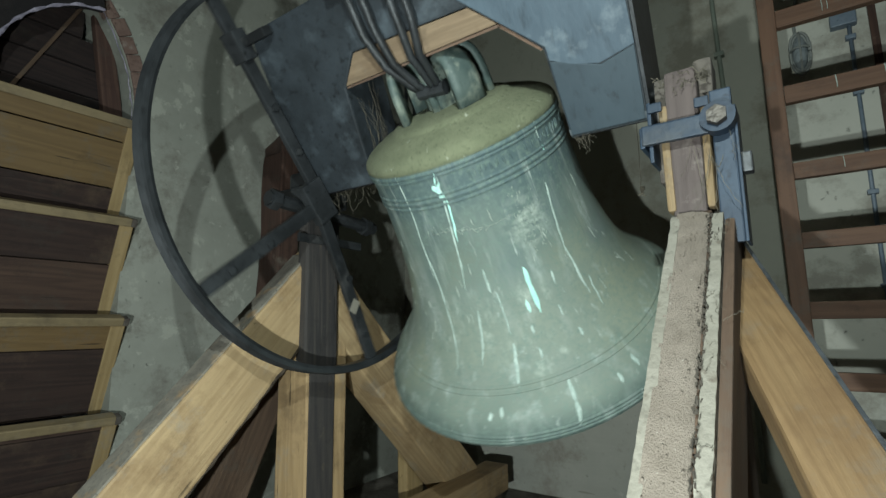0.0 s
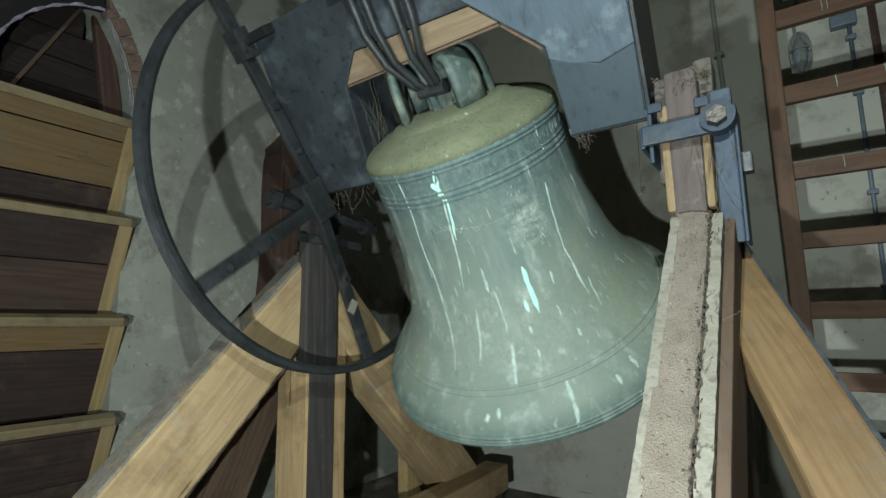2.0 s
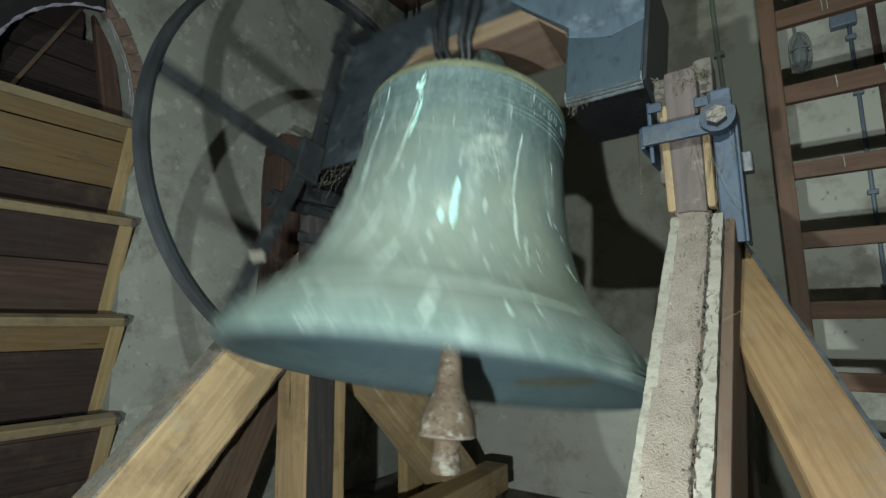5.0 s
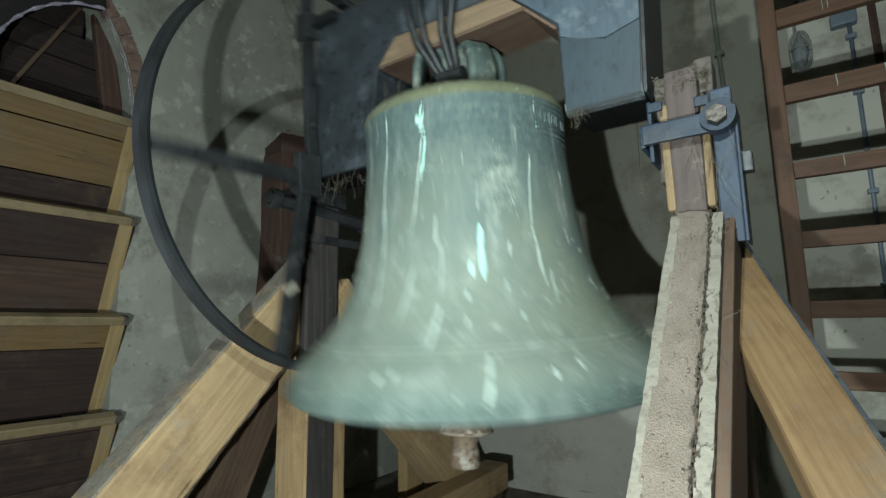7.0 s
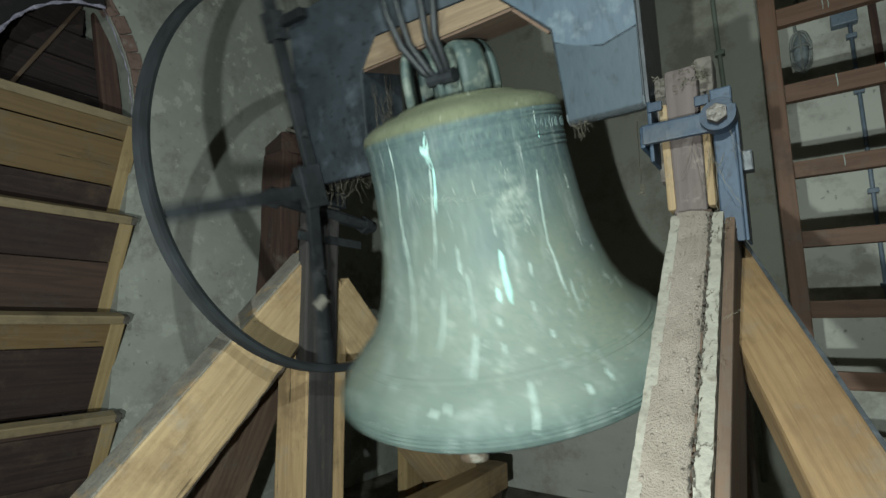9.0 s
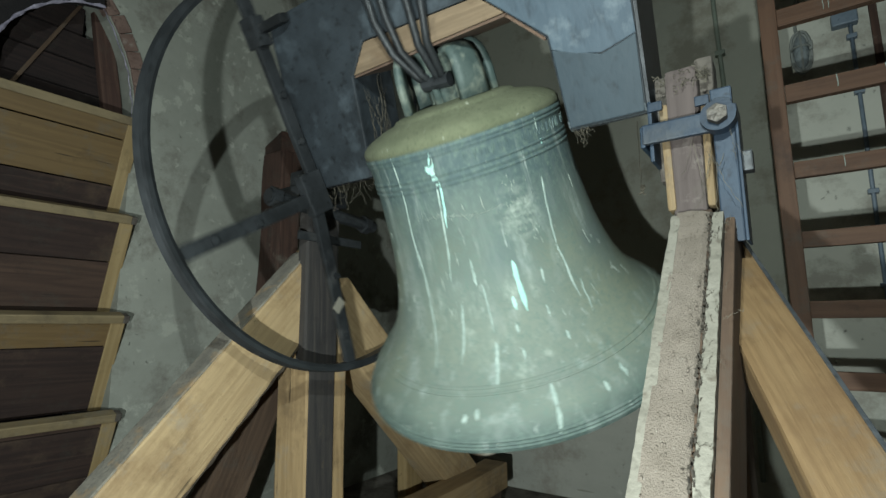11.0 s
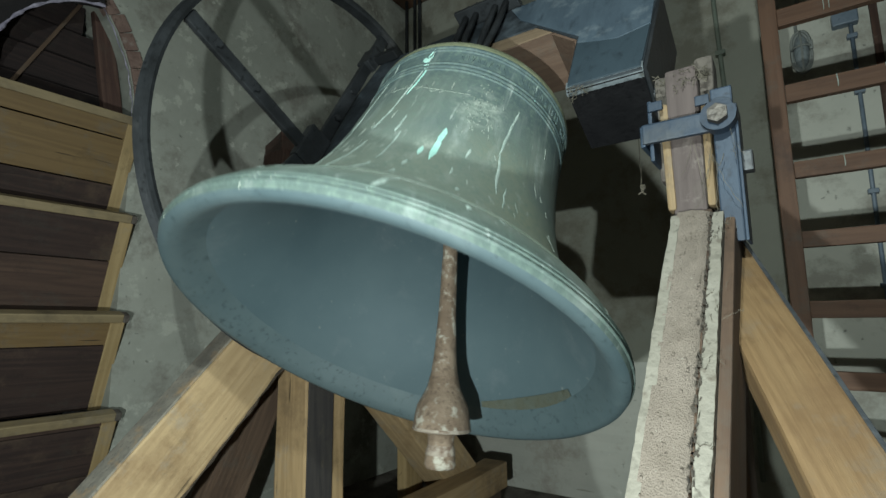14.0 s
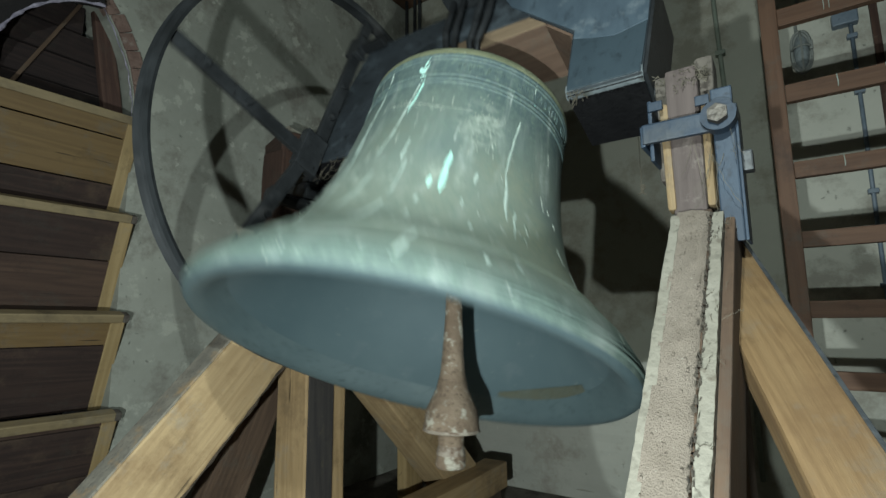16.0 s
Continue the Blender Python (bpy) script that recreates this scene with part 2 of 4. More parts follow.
MID_BLUE = blend_material("mid_blue_paint", (0.026, 0.042, 0.055), (0.036, 0.057, 0.073), 4.0, (0.055, 0.075, 0.085), 8.0, (0.6, 0.8), 0.6, 0, 0.2, 0.002, (1, 1, 0.5), 40.0)
CANON = blend_material("dusty_dark_bronze", (0.05, 0.078, 0.074), (0.09, 0.122, 0.112), 12.0, (0.25, 0.28, 0.23), 16.0, (0.5, 0.7), 0.6, 0.1, 0.2, 0.002)
GREY_DUST = blend_material("grey_dust", (0.14, 0.13, 0.11), (0.24, 0.22, 0.18), 18.0, (0.3, 0.21, 0.12), 12.0, (0.55, 0.65), 1.0, 0, 0.4, 0.003, fine=90.0)
WHITEWASH = old_plaster("old_whitewash", (0.40, 0.41, 0.36), (0.5, 0.5, 0.44), (0.55, 0.55, 0.5), (0.3, 0.29, 0.25), 0.66)
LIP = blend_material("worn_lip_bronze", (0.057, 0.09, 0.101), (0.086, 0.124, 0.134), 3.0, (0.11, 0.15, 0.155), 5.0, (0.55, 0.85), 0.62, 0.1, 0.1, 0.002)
SPECK = blend_material("thin_lime", (0.22, 0.265, 0.23), (0.37, 0.42, 0.37), 70.0, (0.17, 0.215, 0.19), 55.0, (0.5, 0.62), rough=0.8)
CHEEK = wood("raw_cheek_wood", (0.19, 0.13, 0.065), (0.27, 0.19, 0.1), (0.12, 0.08, 0.045), 9.0, (0.5, 0.65))
CHARRED = wood("black_stained_pine", (0.028, 0.026, 0.027), (0.06, 0.052, 0.046), (0.13, 0.1, 0.065), 26.0, (0.62, 0.74), 0.8)
WORN_BLUE = blend_material("worn_blue_paint", (0.05, 0.075, 0.1), (0.095, 0.135, 0.17), 7.0, (0.2, 0.24, 0.265), 9.0, (0.55, 0.75), 0.65, 0, 0.3, 0.003, (1, 1, 0.35), 30.0)
BELL_DUST = blend_material("greenish_dust", (0.115, 0.13, 0.078), (0.17, 0.185, 0.115), 9.0, (0.36, 0.38, 0.3), 34.0, (0.66, 0.72), 1.0, 0, 0.5, 0.003, fine=110.0)
TEAL = blend_material("turquoise_verdigris", (0.35, 0.68, 0.6), (0.5, 0.78, 0.7), 25.0, None, rough=0.7)
WEB = blend_material("straw_cobweb", (0.06, 0.053, 0.04), (0.14, 0.125, 0.095), 30.0, None, rough=1.0)
GREY_PLASTIC = blend_material("grey_cast_metal", (0.16, 0.175, 0.165), (0.25, 0.265, 0.25), 12.0, None, rough=0.6)
LAMP_GLASS = blend_material("dull_glass", (0.16, 0.19, 0.2), (0.24, 0.27, 0.28), 14.0, None, rough=0.15)
CONDUIT = blend_material("grey_blue_plastic", (0.11, 0.15, 0.19), (0.16, 0.2, 0.25), 9.0, None, rough=0.5)
GREEN_PIPE = blend_material("grey_green_pipe", (0.14, 0.17, 0.14), (0.2, 0.22, 0.18), 9.0, None, rough=0.6)
BOLT = blend_material("worn_steel", (0.055, 0.048, 0.042), (0.1, 0.088, 0.075), 50.0, None, rough=0.45, metal=0.5)
GRIME = blend_material("dark_grime", (0.035, 0.03, 0.024), (0.075, 0.064, 0.05), 60.0, None, rough=1.0)
ARCH_BOARD = wood("arch_board", (0.015, 0.009, 0.009), (0.032, 0.019, 0.017), (0.05, 0.034, 0.027), 3.5, (0.55, 0.78), 0.9, axis=1)
RED_STRUT = wood("red_brown_strut", (0.06, 0.03, 0.024), (0.1, 0.055, 0.04), (0.04, 0.022, 0.018), 3.0, (0.5, 0.7), 0.85)
GAP_DARK = blend_material("gap_darkness", (0.008, 0.007, 0.008), (0.016, 0.013, 0.014), 5.0, (0.03, 0.025, 0.024), 4.0, (0.6, 0.8), 0.9)
UNDER = blend_material("black_underside", (0.006, 0.006, 0.007), (0.012, 0.012, 0.013), 6.0, (0.03, 0.03, 0.03), 7.0, (0.62, 0.75), 0.8)
WORN_ARRIS = blend_material("worn_grey_arris", (0.055, 0.068, 0.078), (0.13, 0.15, 0.16), 16.0, (0.05, 0.055, 0.05), 20.0, (0.55, 0.65), 0.85)
# near-black and almost without gloss
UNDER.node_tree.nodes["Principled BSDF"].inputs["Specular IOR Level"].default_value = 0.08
SHADE_BROWN = wood("shade_brown_pine", (0.13, 0.08, 0.055), (0.19, 0.125, 0.088), (0.08, 0.048, 0.034), 4.0, (0.5, 0.7), 0.85, axis=0)
INFILL = wood("tan_infill_board", (0.19, 0.135, 0.085), (0.25, 0.18, 0.115), (0.13, 0.085, 0.05), 4.0, (0.5, 0.7), 0.85, axis=0)
BARK = blend_material("bark_edge", (0.03, 0.022, 0.015), (0.07, 0.052, 0.036), 30.0, None, rough=1.0)
WHITE_BRICK = old_plaster("whitewashed_brick", (0.36, 0.37, 0.33), (0.46, 0.46, 0.41), (0.52, 0.52, 0.47), (0.3, 0.285, 0.245), 0.62)
GALV = blend_material("galvanised_edge", (0.09, 0.1, 0.11), (0.15, 0.165, 0.18), 20.0, None, rough=0.4, metal=0.6)


# ---- building blocks ----
def mesh_of(bm, name, material, smooth=False):
    me = bpy.data.meshes.new(name)
    bm.normal_update()
    for f in bm.faces:
        f.smooth = smooth
    bm.to_mesh(me)
    bm.free()
    me.materials.append(material)
    return me


def part(name, bm, material, parent=None, label="", m=None, smooth=False):
    ob = new(name, mesh_of(bm, name, material, smooth))
    if parent:
        ob.parent = parent
    if m is not None:
        ob.matrix_basis = m
    return tagged(ob, label)


def thing(name, label, category, group="", at=(0, 0, 0)):
    ob = new(name)
    ob.location = at
    return tagged(ob, label, category, group)


def block(x0, x1, y0, y1, z0, z1, bevel=0.0, bm=None):
    fresh = bmesh.new()
    bmesh.ops.create_cube(fresh, size=1, matrix=Matrix.LocRotScale(((x0 + x1) / 2, (y0 + y1) / 2, (z0 + z1) / 2), None, (x1 - x0, y1 - y0, z1 - z0)))
    if bevel:
        bmesh.ops.bevel(fresh, geom=fresh.edges[:], offset=bevel, segments=2, profile=0.6, affect="EDGES")
    return joined(bm, fresh)


def joined(bm, fresh):
    if bm is None:
        return fresh
    me = bpy.data.meshes.new("scratch")
    fresh.to_mesh(me)
    fresh.free()
    bm.from_mesh(me)
    bpy.data.meshes.remove(me)
    return bm


def rod(p, q, r, bm=None, sides=12, r2=None):
    p, q = Vector(p), Vector(q)
    fresh = bmesh.new()
    turn = (q - p).to_track_quat("Z", "Y").to_matrix().to_4x4()
    bmesh.ops.create_cone(fresh, cap_ends=True, segments=sides, radius1=r, radius2=r if r2 is None else r2, depth=(q - p).length, matrix=Matrix.Translation((p + q) / 2) @ turn)
    return joined(bm, fresh)


def lathe(profile, sides=96):
    bm = bmesh.new()
    rings = []
    for r, z in profile:
        rings.append([bm.verts.new((r * math.cos(a), r * math.sin(a), z)) for a in (2 * math.pi * k / sides for k in range(sides))])
    for a, b in zip(rings, rings[1:]):
        for k in range(sides):
            bm.faces.new((a[k], a[(k + 1) % sides], b[(k + 1) % sides], b[k]))
    bmesh.ops.recalc_face_normals(bm, faces=bm.faces)
    return bm


def rough_bar(length, w, d, bevel=0.008, wave=0.004, cuts=10):
    """A sawn timber along z from 0, w wide in x and d deep in y, with slightly uneven arrises."""
    bm = bmesh.new()
    bmesh.ops.create_cube(bm, size=1, matrix=Matrix.LocRotScale((0, 0, length / 2), None, (w, d, length)))
    bmesh.ops.bevel(bm, geom=bm.edges[:], offset=bevel, segments=2, profile=0.6, affect="EDGES")
    for k in range(1, cuts):
        bmesh.ops.bisect_plane(bm, geom=bm.verts[:] + bm.edges[:] + bm.faces[:], plane_co=(0, 0, length * k / cuts), plane_no=(0, 0, 1))
    for v in bm.verts:
        n = noise.noise_vector(v.co * 3.1 + Vector((length * 7, w * 31, 0)))
        v.co += Vector((n.x, n.y, 0)) * wave
    return bm


def along(p, q, side=(1, 0, 0)):
    """A pose at p with z towards q and x as near to side as can be."""
    p, q = Vector(p), Vector(q)
    z = (q - p).normalized()
    x = (Vector(side) - z * z.dot(Vector(side))).normalized()
    y = z.cross(x)
    return Matrix.Translation(p) @ Matrix((x, y, z)).transposed().to_4x4()


def timber(name, p, q, w, d, material, parent=None, side=(1, 0, 0), label="", wave=0.004, bevel=0.008):
    return part(name, rough_bar((Vector(q) - Vector(p)).length, w, d, bevel, wave), material, parent, label, along(p, q, side))


def prism(outline, y0, y1, bevel=0.0):
    """A plate with the outline in x and z, from y0 to y1."""
    bm = bmesh.new()
    front = [bm.verts.new((x, y0, z)) for x, z in outline]
    back = [bm.verts.new((x, y1, z)) for x, z in outline]
    bm.faces.new(front)
    bm.faces.new(back[::-1])
    n = len(outline)
    for k in range(n):
        bm.faces.new((front[k], back[k], back[(k + 1) % n], front[(k + 1) % n]))
    bmesh.ops.recalc_face_normals(bm, faces=bm.faces)
    if bevel:
        bmesh.ops.bevel(bm, geom=bm.edges[:], offset=bevel, segments=2, profile=0.6, affect="EDGES")
    return bm


def tube(path, r, sides=8, bm=None):
    """A rod bent along the path."""
    fresh = bmesh.new()
    path = [Vector(p) for p in path]
    rings = []
    x = None
    for k, p in enumerate(path):
        d = (path[min(k + 1, len(path) - 1)] - path[max(k - 1, 0)]).normalized()
        x = (d.orthogonal() if x is None else x - d * d.dot(x)).normalized()
        y = d.cross(x)
        rr = r(k / (len(path) - 1)) if callable(r) else r
        rings.append([fresh.verts.new(p + (x * math.cos(a) + y * math.sin(a)) * rr) for a in (2 * math.pi * j / sides for j in range(sides))])
    for a, b in zip(rings, rings[1:]):
        for j in range(sides):
            fresh.faces.new((a[j], a[(j + 1) % sides], b[(j + 1) % sides], b[j]))
    fresh.faces.new(rings[0][::-1])
    fresh.faces.new(rings[-1])
    return joined(bm, fresh)


def strand(p, q, sag, r, wander, seed, bm=None, n=12):
    """A limp thread of cobweb or straw."""
    rnd = random.Random(seed)
    p, q = Vector(p), Vector(q)
    pts = []
    for k in range(n + 1):
        u = k / n
        w = Vector([rnd.uniform(-wander, wander) for _ in range(3)]) * (0 if k in (0, n) else 1)
        pts.append(p.lerp(q, u) + Vector((0, 0, -4 * sag * u * (1 - u))) + w)
    return tube(pts, r, 4, bm)


def hexagon(at, axis, r, thick, bm=None):
    at, axis = Vector(at), Vector(axis).normalized()
    return rod(at, at + axis * thick, r, bm, 6)


PIVOT = (-0.774, 1.218, 1.732)
WALL_X, WALL_Y = -2.3, 2.8
GROUND = 0.27
ARCH_Y, ARCH_Z, ARCH_R = 0.2, 2.1, 0.75


# ---- structure ----
def wall_mesh(name, material, bm):
    return tagged(part(name, bm, material), "", "", "", "structure")


def arch_outline(centre, spring, radius, foot, steps=20):
    pts = [(centre + radius, foot), (centre + radius, spring)]
    pts += [(centre + radius * math.cos(a), spring + radius * math.sin(a)) for a in (math.pi * k / steps for k in range(1, steps))]
    return pts + [(centre - radius, spring), (centre - radius, foot)]


def left_wall():
    """The wall with the arched sound opening, 0.45 m thick."""
    out = arch_outline(ARCH_Y, ARCH_Z, ARCH_R, 0.4)
    bm = bmesh.new()
    y0, y1, z0, z1 = -2.6, WALL_Y, GROUND, 4.2
    rings = []
    for x in (WALL_X, WALL_X - 0.45):
        ring = [bm.verts.new((x, y, z)) for y, z in out]
        a, b, c, d = [bm.verts.new((x, y, z)) for y, z in ((y1, z0), (y1, z1), (y0, z1), (y0, z0))]
        half = len(ring) // 2
        bm.faces.new([a, b] + ring[half::-1])
        bm.faces.new([c, d] + ring[:half - 1:-1])
        bm.faces.new([b, c, ring[half]])
        bm.faces.new([d, a, ring[0], ring[-1]])
        rings.append(ring)
    n = len(out)
    for k in range(n):
        bm.faces.new((rings[0][k], rings[0][(k + 1) % n], rings[1][(k + 1) % n], rings[1][k]))
    bmesh.ops.recalc_face_normals(bm, faces=bm.faces)
    return wall_mesh("wall_west", PLASTER, bm)


def rough_skim(x0, x1, z0, z1, nx=60, nz=34):
    """A thin uneven coat of whitewash over the foot of the wall, its upper edge torn and its courses faintly raised."""
    bm = bmesh.new()
    rows = []
    for j in range(nz + 1):
        row = []
        for i in range(nx + 1):
            x, z = x0 + (x1 - x0) * i / nx, z0 + (z1 - z0) * j / nz
            edge = min(i, nx - i, (nz - j) * 1.5) / 5.0
            h = min(1.0, edge) * (0.005 + 0.004 * noise.noise(Vector((x * 5, z * 11, 3))) + 0.0016 * math.sin(z * 72)) - 0.001
            row.append(bm.verts.new((x + 0.03 * noise.noise(Vector((z * 7, 1, 5))), WALL_Y - h, z + (0.07 * noise.noise(Vector((x * 4, 2, 8))) if j > nz - 6 else 0))))
        rows.append(row)
    for p, q in zip(rows, rows[1:]):
        for i in range(nx):
            bm.faces.new((p[i], p[i + 1], q[i + 1], q[i]))
    bmesh.ops.recalc_face_normals(bm, faces=bm.faces)
    return bm


def shell():
    west = left_wall()
    wall_mesh("wall_north", BACK, block(WALL_X, 2.2, WALL_Y, WALL_Y + 0.3, GROUND, 4.2))
    wall_mesh("wall_panel", WHITEWASH, block(0.0, 2.195, WALL_Y - 0.006, WALL_Y - 0.001, GROUND, 4.19))
    wall_mesh("wall_skim", WHITE_BRICK, rough_skim(-1.75, -0.25, 0.275, 1.02))
    # two walls and a ceiling out of view, added to bounce the lamplight
    wall_mesh("wall_east", PLASTER, block(2.2, 2.5, -2.6, WALL_Y, GROUND, 4.2))
    wall_mesh("wall_south", PLASTER, block(WALL_X, 2.2, -2.9, -2.6, GROUND, 4.2))
    wall_mesh("floor", FLOOR, block(WALL_X, 2.2, -2.6, WALL_Y, GROUND - 0.2, GROUND))
    wall_mesh("ceiling", DARK_WOOD, block(WALL_X, 2.2, -2.6, WALL_Y, 4.2, 4.4))
    wall_mesh("backdrop", NIGHT, block(WALL_X - 0.75, WALL_X - 0.7, -1.5, 2.2, 0.2, 3.4))
    # brick voussoirs round the head of the opening
    rnd = random.Random(5)
    for k in range(32):
        a = math.pi * (k + 0.5) / 32
        mid = Vector((WALL_X + 0.004, ARCH_Y + (ARCH_R + 0.035) * math.cos(a), ARCH_Z + (ARCH_R + 0.035) * math.sin(a)))
        m = Matrix.Translation(mid) @ Matrix(((1, 0, 0), (0, math.cos(a), -math.sin(a)), (0, math.sin(a), math.cos(a)))).to_4x4()
        d = rnd.uniform(0.0, 0.012)
        part("brick", block(-0.05, 0.002 + d * 0.5, -0.037 + d * 0.5, 0.014 + d, -0.0365, 0.0365, 0.004), BRICK, west, m=m)


# ---- sound opening ----
LOUVRE_TOPS = (2.065, 1.65, 1.248, 0.87, 0.48)


def louvre(top, bottom, boards, k):
    """One sloping bay of boards with a pale stile; boards: (share of the height, material)."""
    t = thing("sound_louvre", "sloping wooden louvre, dark boards with pale battens, in the arch", "louvre", "louvres in the sound opening")
    up, low = Vector((-2.24, 0, top)), Vector((-2.39, 0, bottom + 0.012))
    length = (up - low).length
    face = along(low, up, (0, 1, 0))
    at = length
    for j, (share, material) in enumerate(boards):
        h = length * share
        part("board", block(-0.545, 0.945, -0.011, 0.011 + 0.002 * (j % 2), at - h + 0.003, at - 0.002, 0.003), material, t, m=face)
        at -= h
    part("stile", block(0.905, 0.957, -0.016, 0.026, 0.0, length - 0.004, 0.004), PALE_BATTEN, t, "pale batten", face)
    part("ledge", block(-0.54, 0.945, -0.024, 0.022, length - 0.018, length + 0.016, 0.004), LEDGE, t, m=face)
    part("end_block", block(0.945, 0.966, -0.024, 0.016, length - 0.018, length + 0.014, 0.004), GREY_WOOD, t, "dark weathered end grain", face)
    for j in range(5):
        part("nail", rod((0.93, 0.026 + 0.0015, length * (0.12 + 0.19 * j)), (0.93, 0.02, length * (0.12 + 0.19 * j)), 0.003, None, 6), IRON, t, m=face)
    return t


def sound_opening():
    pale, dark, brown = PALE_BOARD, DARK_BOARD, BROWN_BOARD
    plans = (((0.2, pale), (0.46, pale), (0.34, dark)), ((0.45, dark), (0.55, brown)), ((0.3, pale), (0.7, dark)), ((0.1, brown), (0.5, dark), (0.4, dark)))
    for k, boards in enumerate(plans):
        louvre(LOUVRE_TOPS[k], LOUVRE_TOPS[k + 1], boards, k)
    t = thing("arch_panel", "dark boarded panel with struts filling the arch head", "panel")
    x = WALL_X - 0.13
    rows = 6
    for k in range(rows):
        z0, z1 = ARCH_Z - 0.02 + 0.125 * k, ARCH_Z + 0.1 + 0.125 * k
        half = math.sqrt(max(0.004, ARCH_R ** 2 - max(0, z1 - ARCH_Z) ** 2))
        part("board", block(x - 0.02, x + 0.001 * k, ARCH_Y - half, ARCH_Y + half - 0.004, z0, z1 - 0.003, 0.003), ARCH_BOARD, t)
    timber("strut", (x + 0.03, 0.905, 2.12), (x + 0.03, 0.802, 2.74), 0.075, 0.04, RED_STRUT, t, side=(0, 1, 0))
    timber("batten", (x + 0.015, 0.55, 2.13), (x + 0.015, 0.82, 2.72), 0.014, 0.02, BROWN_TIMBER, t, side=(0, 1, 0), wave=0.001, bevel=0.002)
    # crumbling pale edge along the inside of the brickwork
    rnd = random.Random(15)
    pts = []
    for k in range(40):
        a = radians(-4 + 96 * k / 39)
        q = ARCH_R - 0.004 + rnd.uniform(-0.003, 0.003)
        pts.append((WALL_X - 0.012 + rnd.uniform(-0.006, 0.006), ARCH_Y + q * math.cos(a), ARCH_Z + q * math.sin(a)))
    part("mortar_edge", tube(pts, lambda u: 0.0018 + 0.0026 * max(0.0, math.sin(90 * u) * math.sin(37 * u)), 5), PALE_EDGE, t, "crumbling pale mortar edge")
    # made-up sheet with hanger; its near-black colour stands for darkness behind
    c = thing("dark_gap_sheet", "dark curved sheet standing in for a black gap, with bright rim", "board")
    centre, radius = (0.842, 2.09), 0.409
    angles = [radians(100 + 3 * k) for k in range(28)]
    pts = [(centre[0] + radius * math.cos(a), centre[1] + radius * math.sin(a)) for a in angles]
    far = [(centre[0] + 1.5 * radius * math.cos(a), centre[1] + 1.5 * radius * math.sin(a)) for a in angles]
    bm = bmesh.new()
    for k in range(len(pts) - 1):
        q = [pts[k], pts[k + 1], far[k + 1], far[k]]
        a = [bm.verts.new((-2.2, *p)) for p in q]
        b = [bm.verts.new((-2.235, *p)) for p in q]
        bm.faces.new(a), bm.faces.new(b[::-1])
        for j in range(4):
            bm.faces.new((a[j], b[j], b[(j + 1) % 4], a[(j + 1) % 4]))
    bmesh.ops.remove_doubles(bm, verts=bm.verts, dist=0.0005)
    bmesh.ops.recalc_face_normals(bm, faces=bm.faces)
    part("board", bm, GAP_DARK, c)
    # lit rim of that darkness, put into a pale colour
    rnd = random.Random(16)
    part("edge_strip", tube([(-2.2 + rnd.uniform(-0.003, 0.003), y + rnd.uniform(-0.002, 0.002), z + rnd.uniform(-0.002, 0.002)) for y, z in pts], lambda u: 0.0055 + 0.0025 * math.sin(47 * u), 6), PALE_EDGE, c, "bright rim put into a pale edge")
    timber("hanger", (-2.25, 0.62, 2.7), (-2.25, 0.62, 4.2), 0.05, 0.05, DARK_WOOD, c)


# ---- bell ----
PROFILE = [(0.10, 0.135), (0.15, 0.122), (0.2, 0.105), (0.25, 0.085), (0.278, 0.068), (0.2875, 0.055), (0.2885, 0.045), (0.2865, 0.01), (0.2855, -0.03), (0.2885, -0.08), (0.294, -0.14), (0.3005, -0.21),
           (0.3125, -0.29), (0.329, -0.36), (0.348, -0.42), (0.375, -0.475), (0.413, -0.525), (0.456, -0.567), (0.49, -0.598), (0.51, -0.628), (0.519, -0.65), (0.521, -0.666), (0.518, -0.676)]
INNER = [(0.518, -0.676), (0.511, -0.682), (0.495, -0.682), (0.474, -0.66), (0.447, -0.62), (0.412, -0.58), (0.374, -0.53), (0.336, -0.46), (0.309, -0.38), (0.287, -0.28), (0.27, -0.16), (0.26, -0.05), (0.245, 0.02), (0.2, 0.06), (0.1, 0.08), (0.001, 0.085)]


def bell_radius(z):
    for (r, a), (r2, b) in zip(PROFILE, PROFILE[1:]):
        if b <= z <= a:
            return r + (r2 - r) * (a - z) / (a - b)
    return PROFILE[-1][0]


def on_bell(phi, z, lift=0.0012):
    r = bell_radius(z) + lift
    return Vector((r * math.cos(radians(phi)), r * math.sin(radians(phi)), z))


def streak(phi, z0, z1, width, drift, seed, bm=None):
    """A lime run down the bell: a thin uneven crust from z0 to z1 that wanders by drift degrees."""
    rnd = random.Random(seed)
    fresh = bmesh.new()
    n = max(3, int((z0 - z1) / 0.012))
    last = None
    wob = rnd.uniform(0, 9)
    for k in range(n + 1):
        u = k / n
        z = z0 + (z1 - z0) * u
        taper = min(1.0, 5 * u + 0.25, 4 * (1 - u) + 0.12)
        w = width * taper * (0.65 + 0.7 * abs(noise.noise(Vector((wob, u * n * 0.35, seed)))) + 0.25 * rnd.random())
        mid = phi + drift * u + 0.55 * noise.noise(Vector((seed * 1.7, u * 4, wob)))
        half = math.degrees(w / 2 / bell_radius(z))
        row = [fresh.verts.new(on_bell(mid - half, z, 0.0003)), fresh.verts.new(on_bell(mid, z, 0.0018)), fresh.verts.new(on_bell(mid + half, z, 0.0003))]
        if last:
            for j in range(2):
                fresh.faces.new((last[j], last[j + 1], row[j + 1], row[j]))
        last = row
    return joined(bm, fresh)


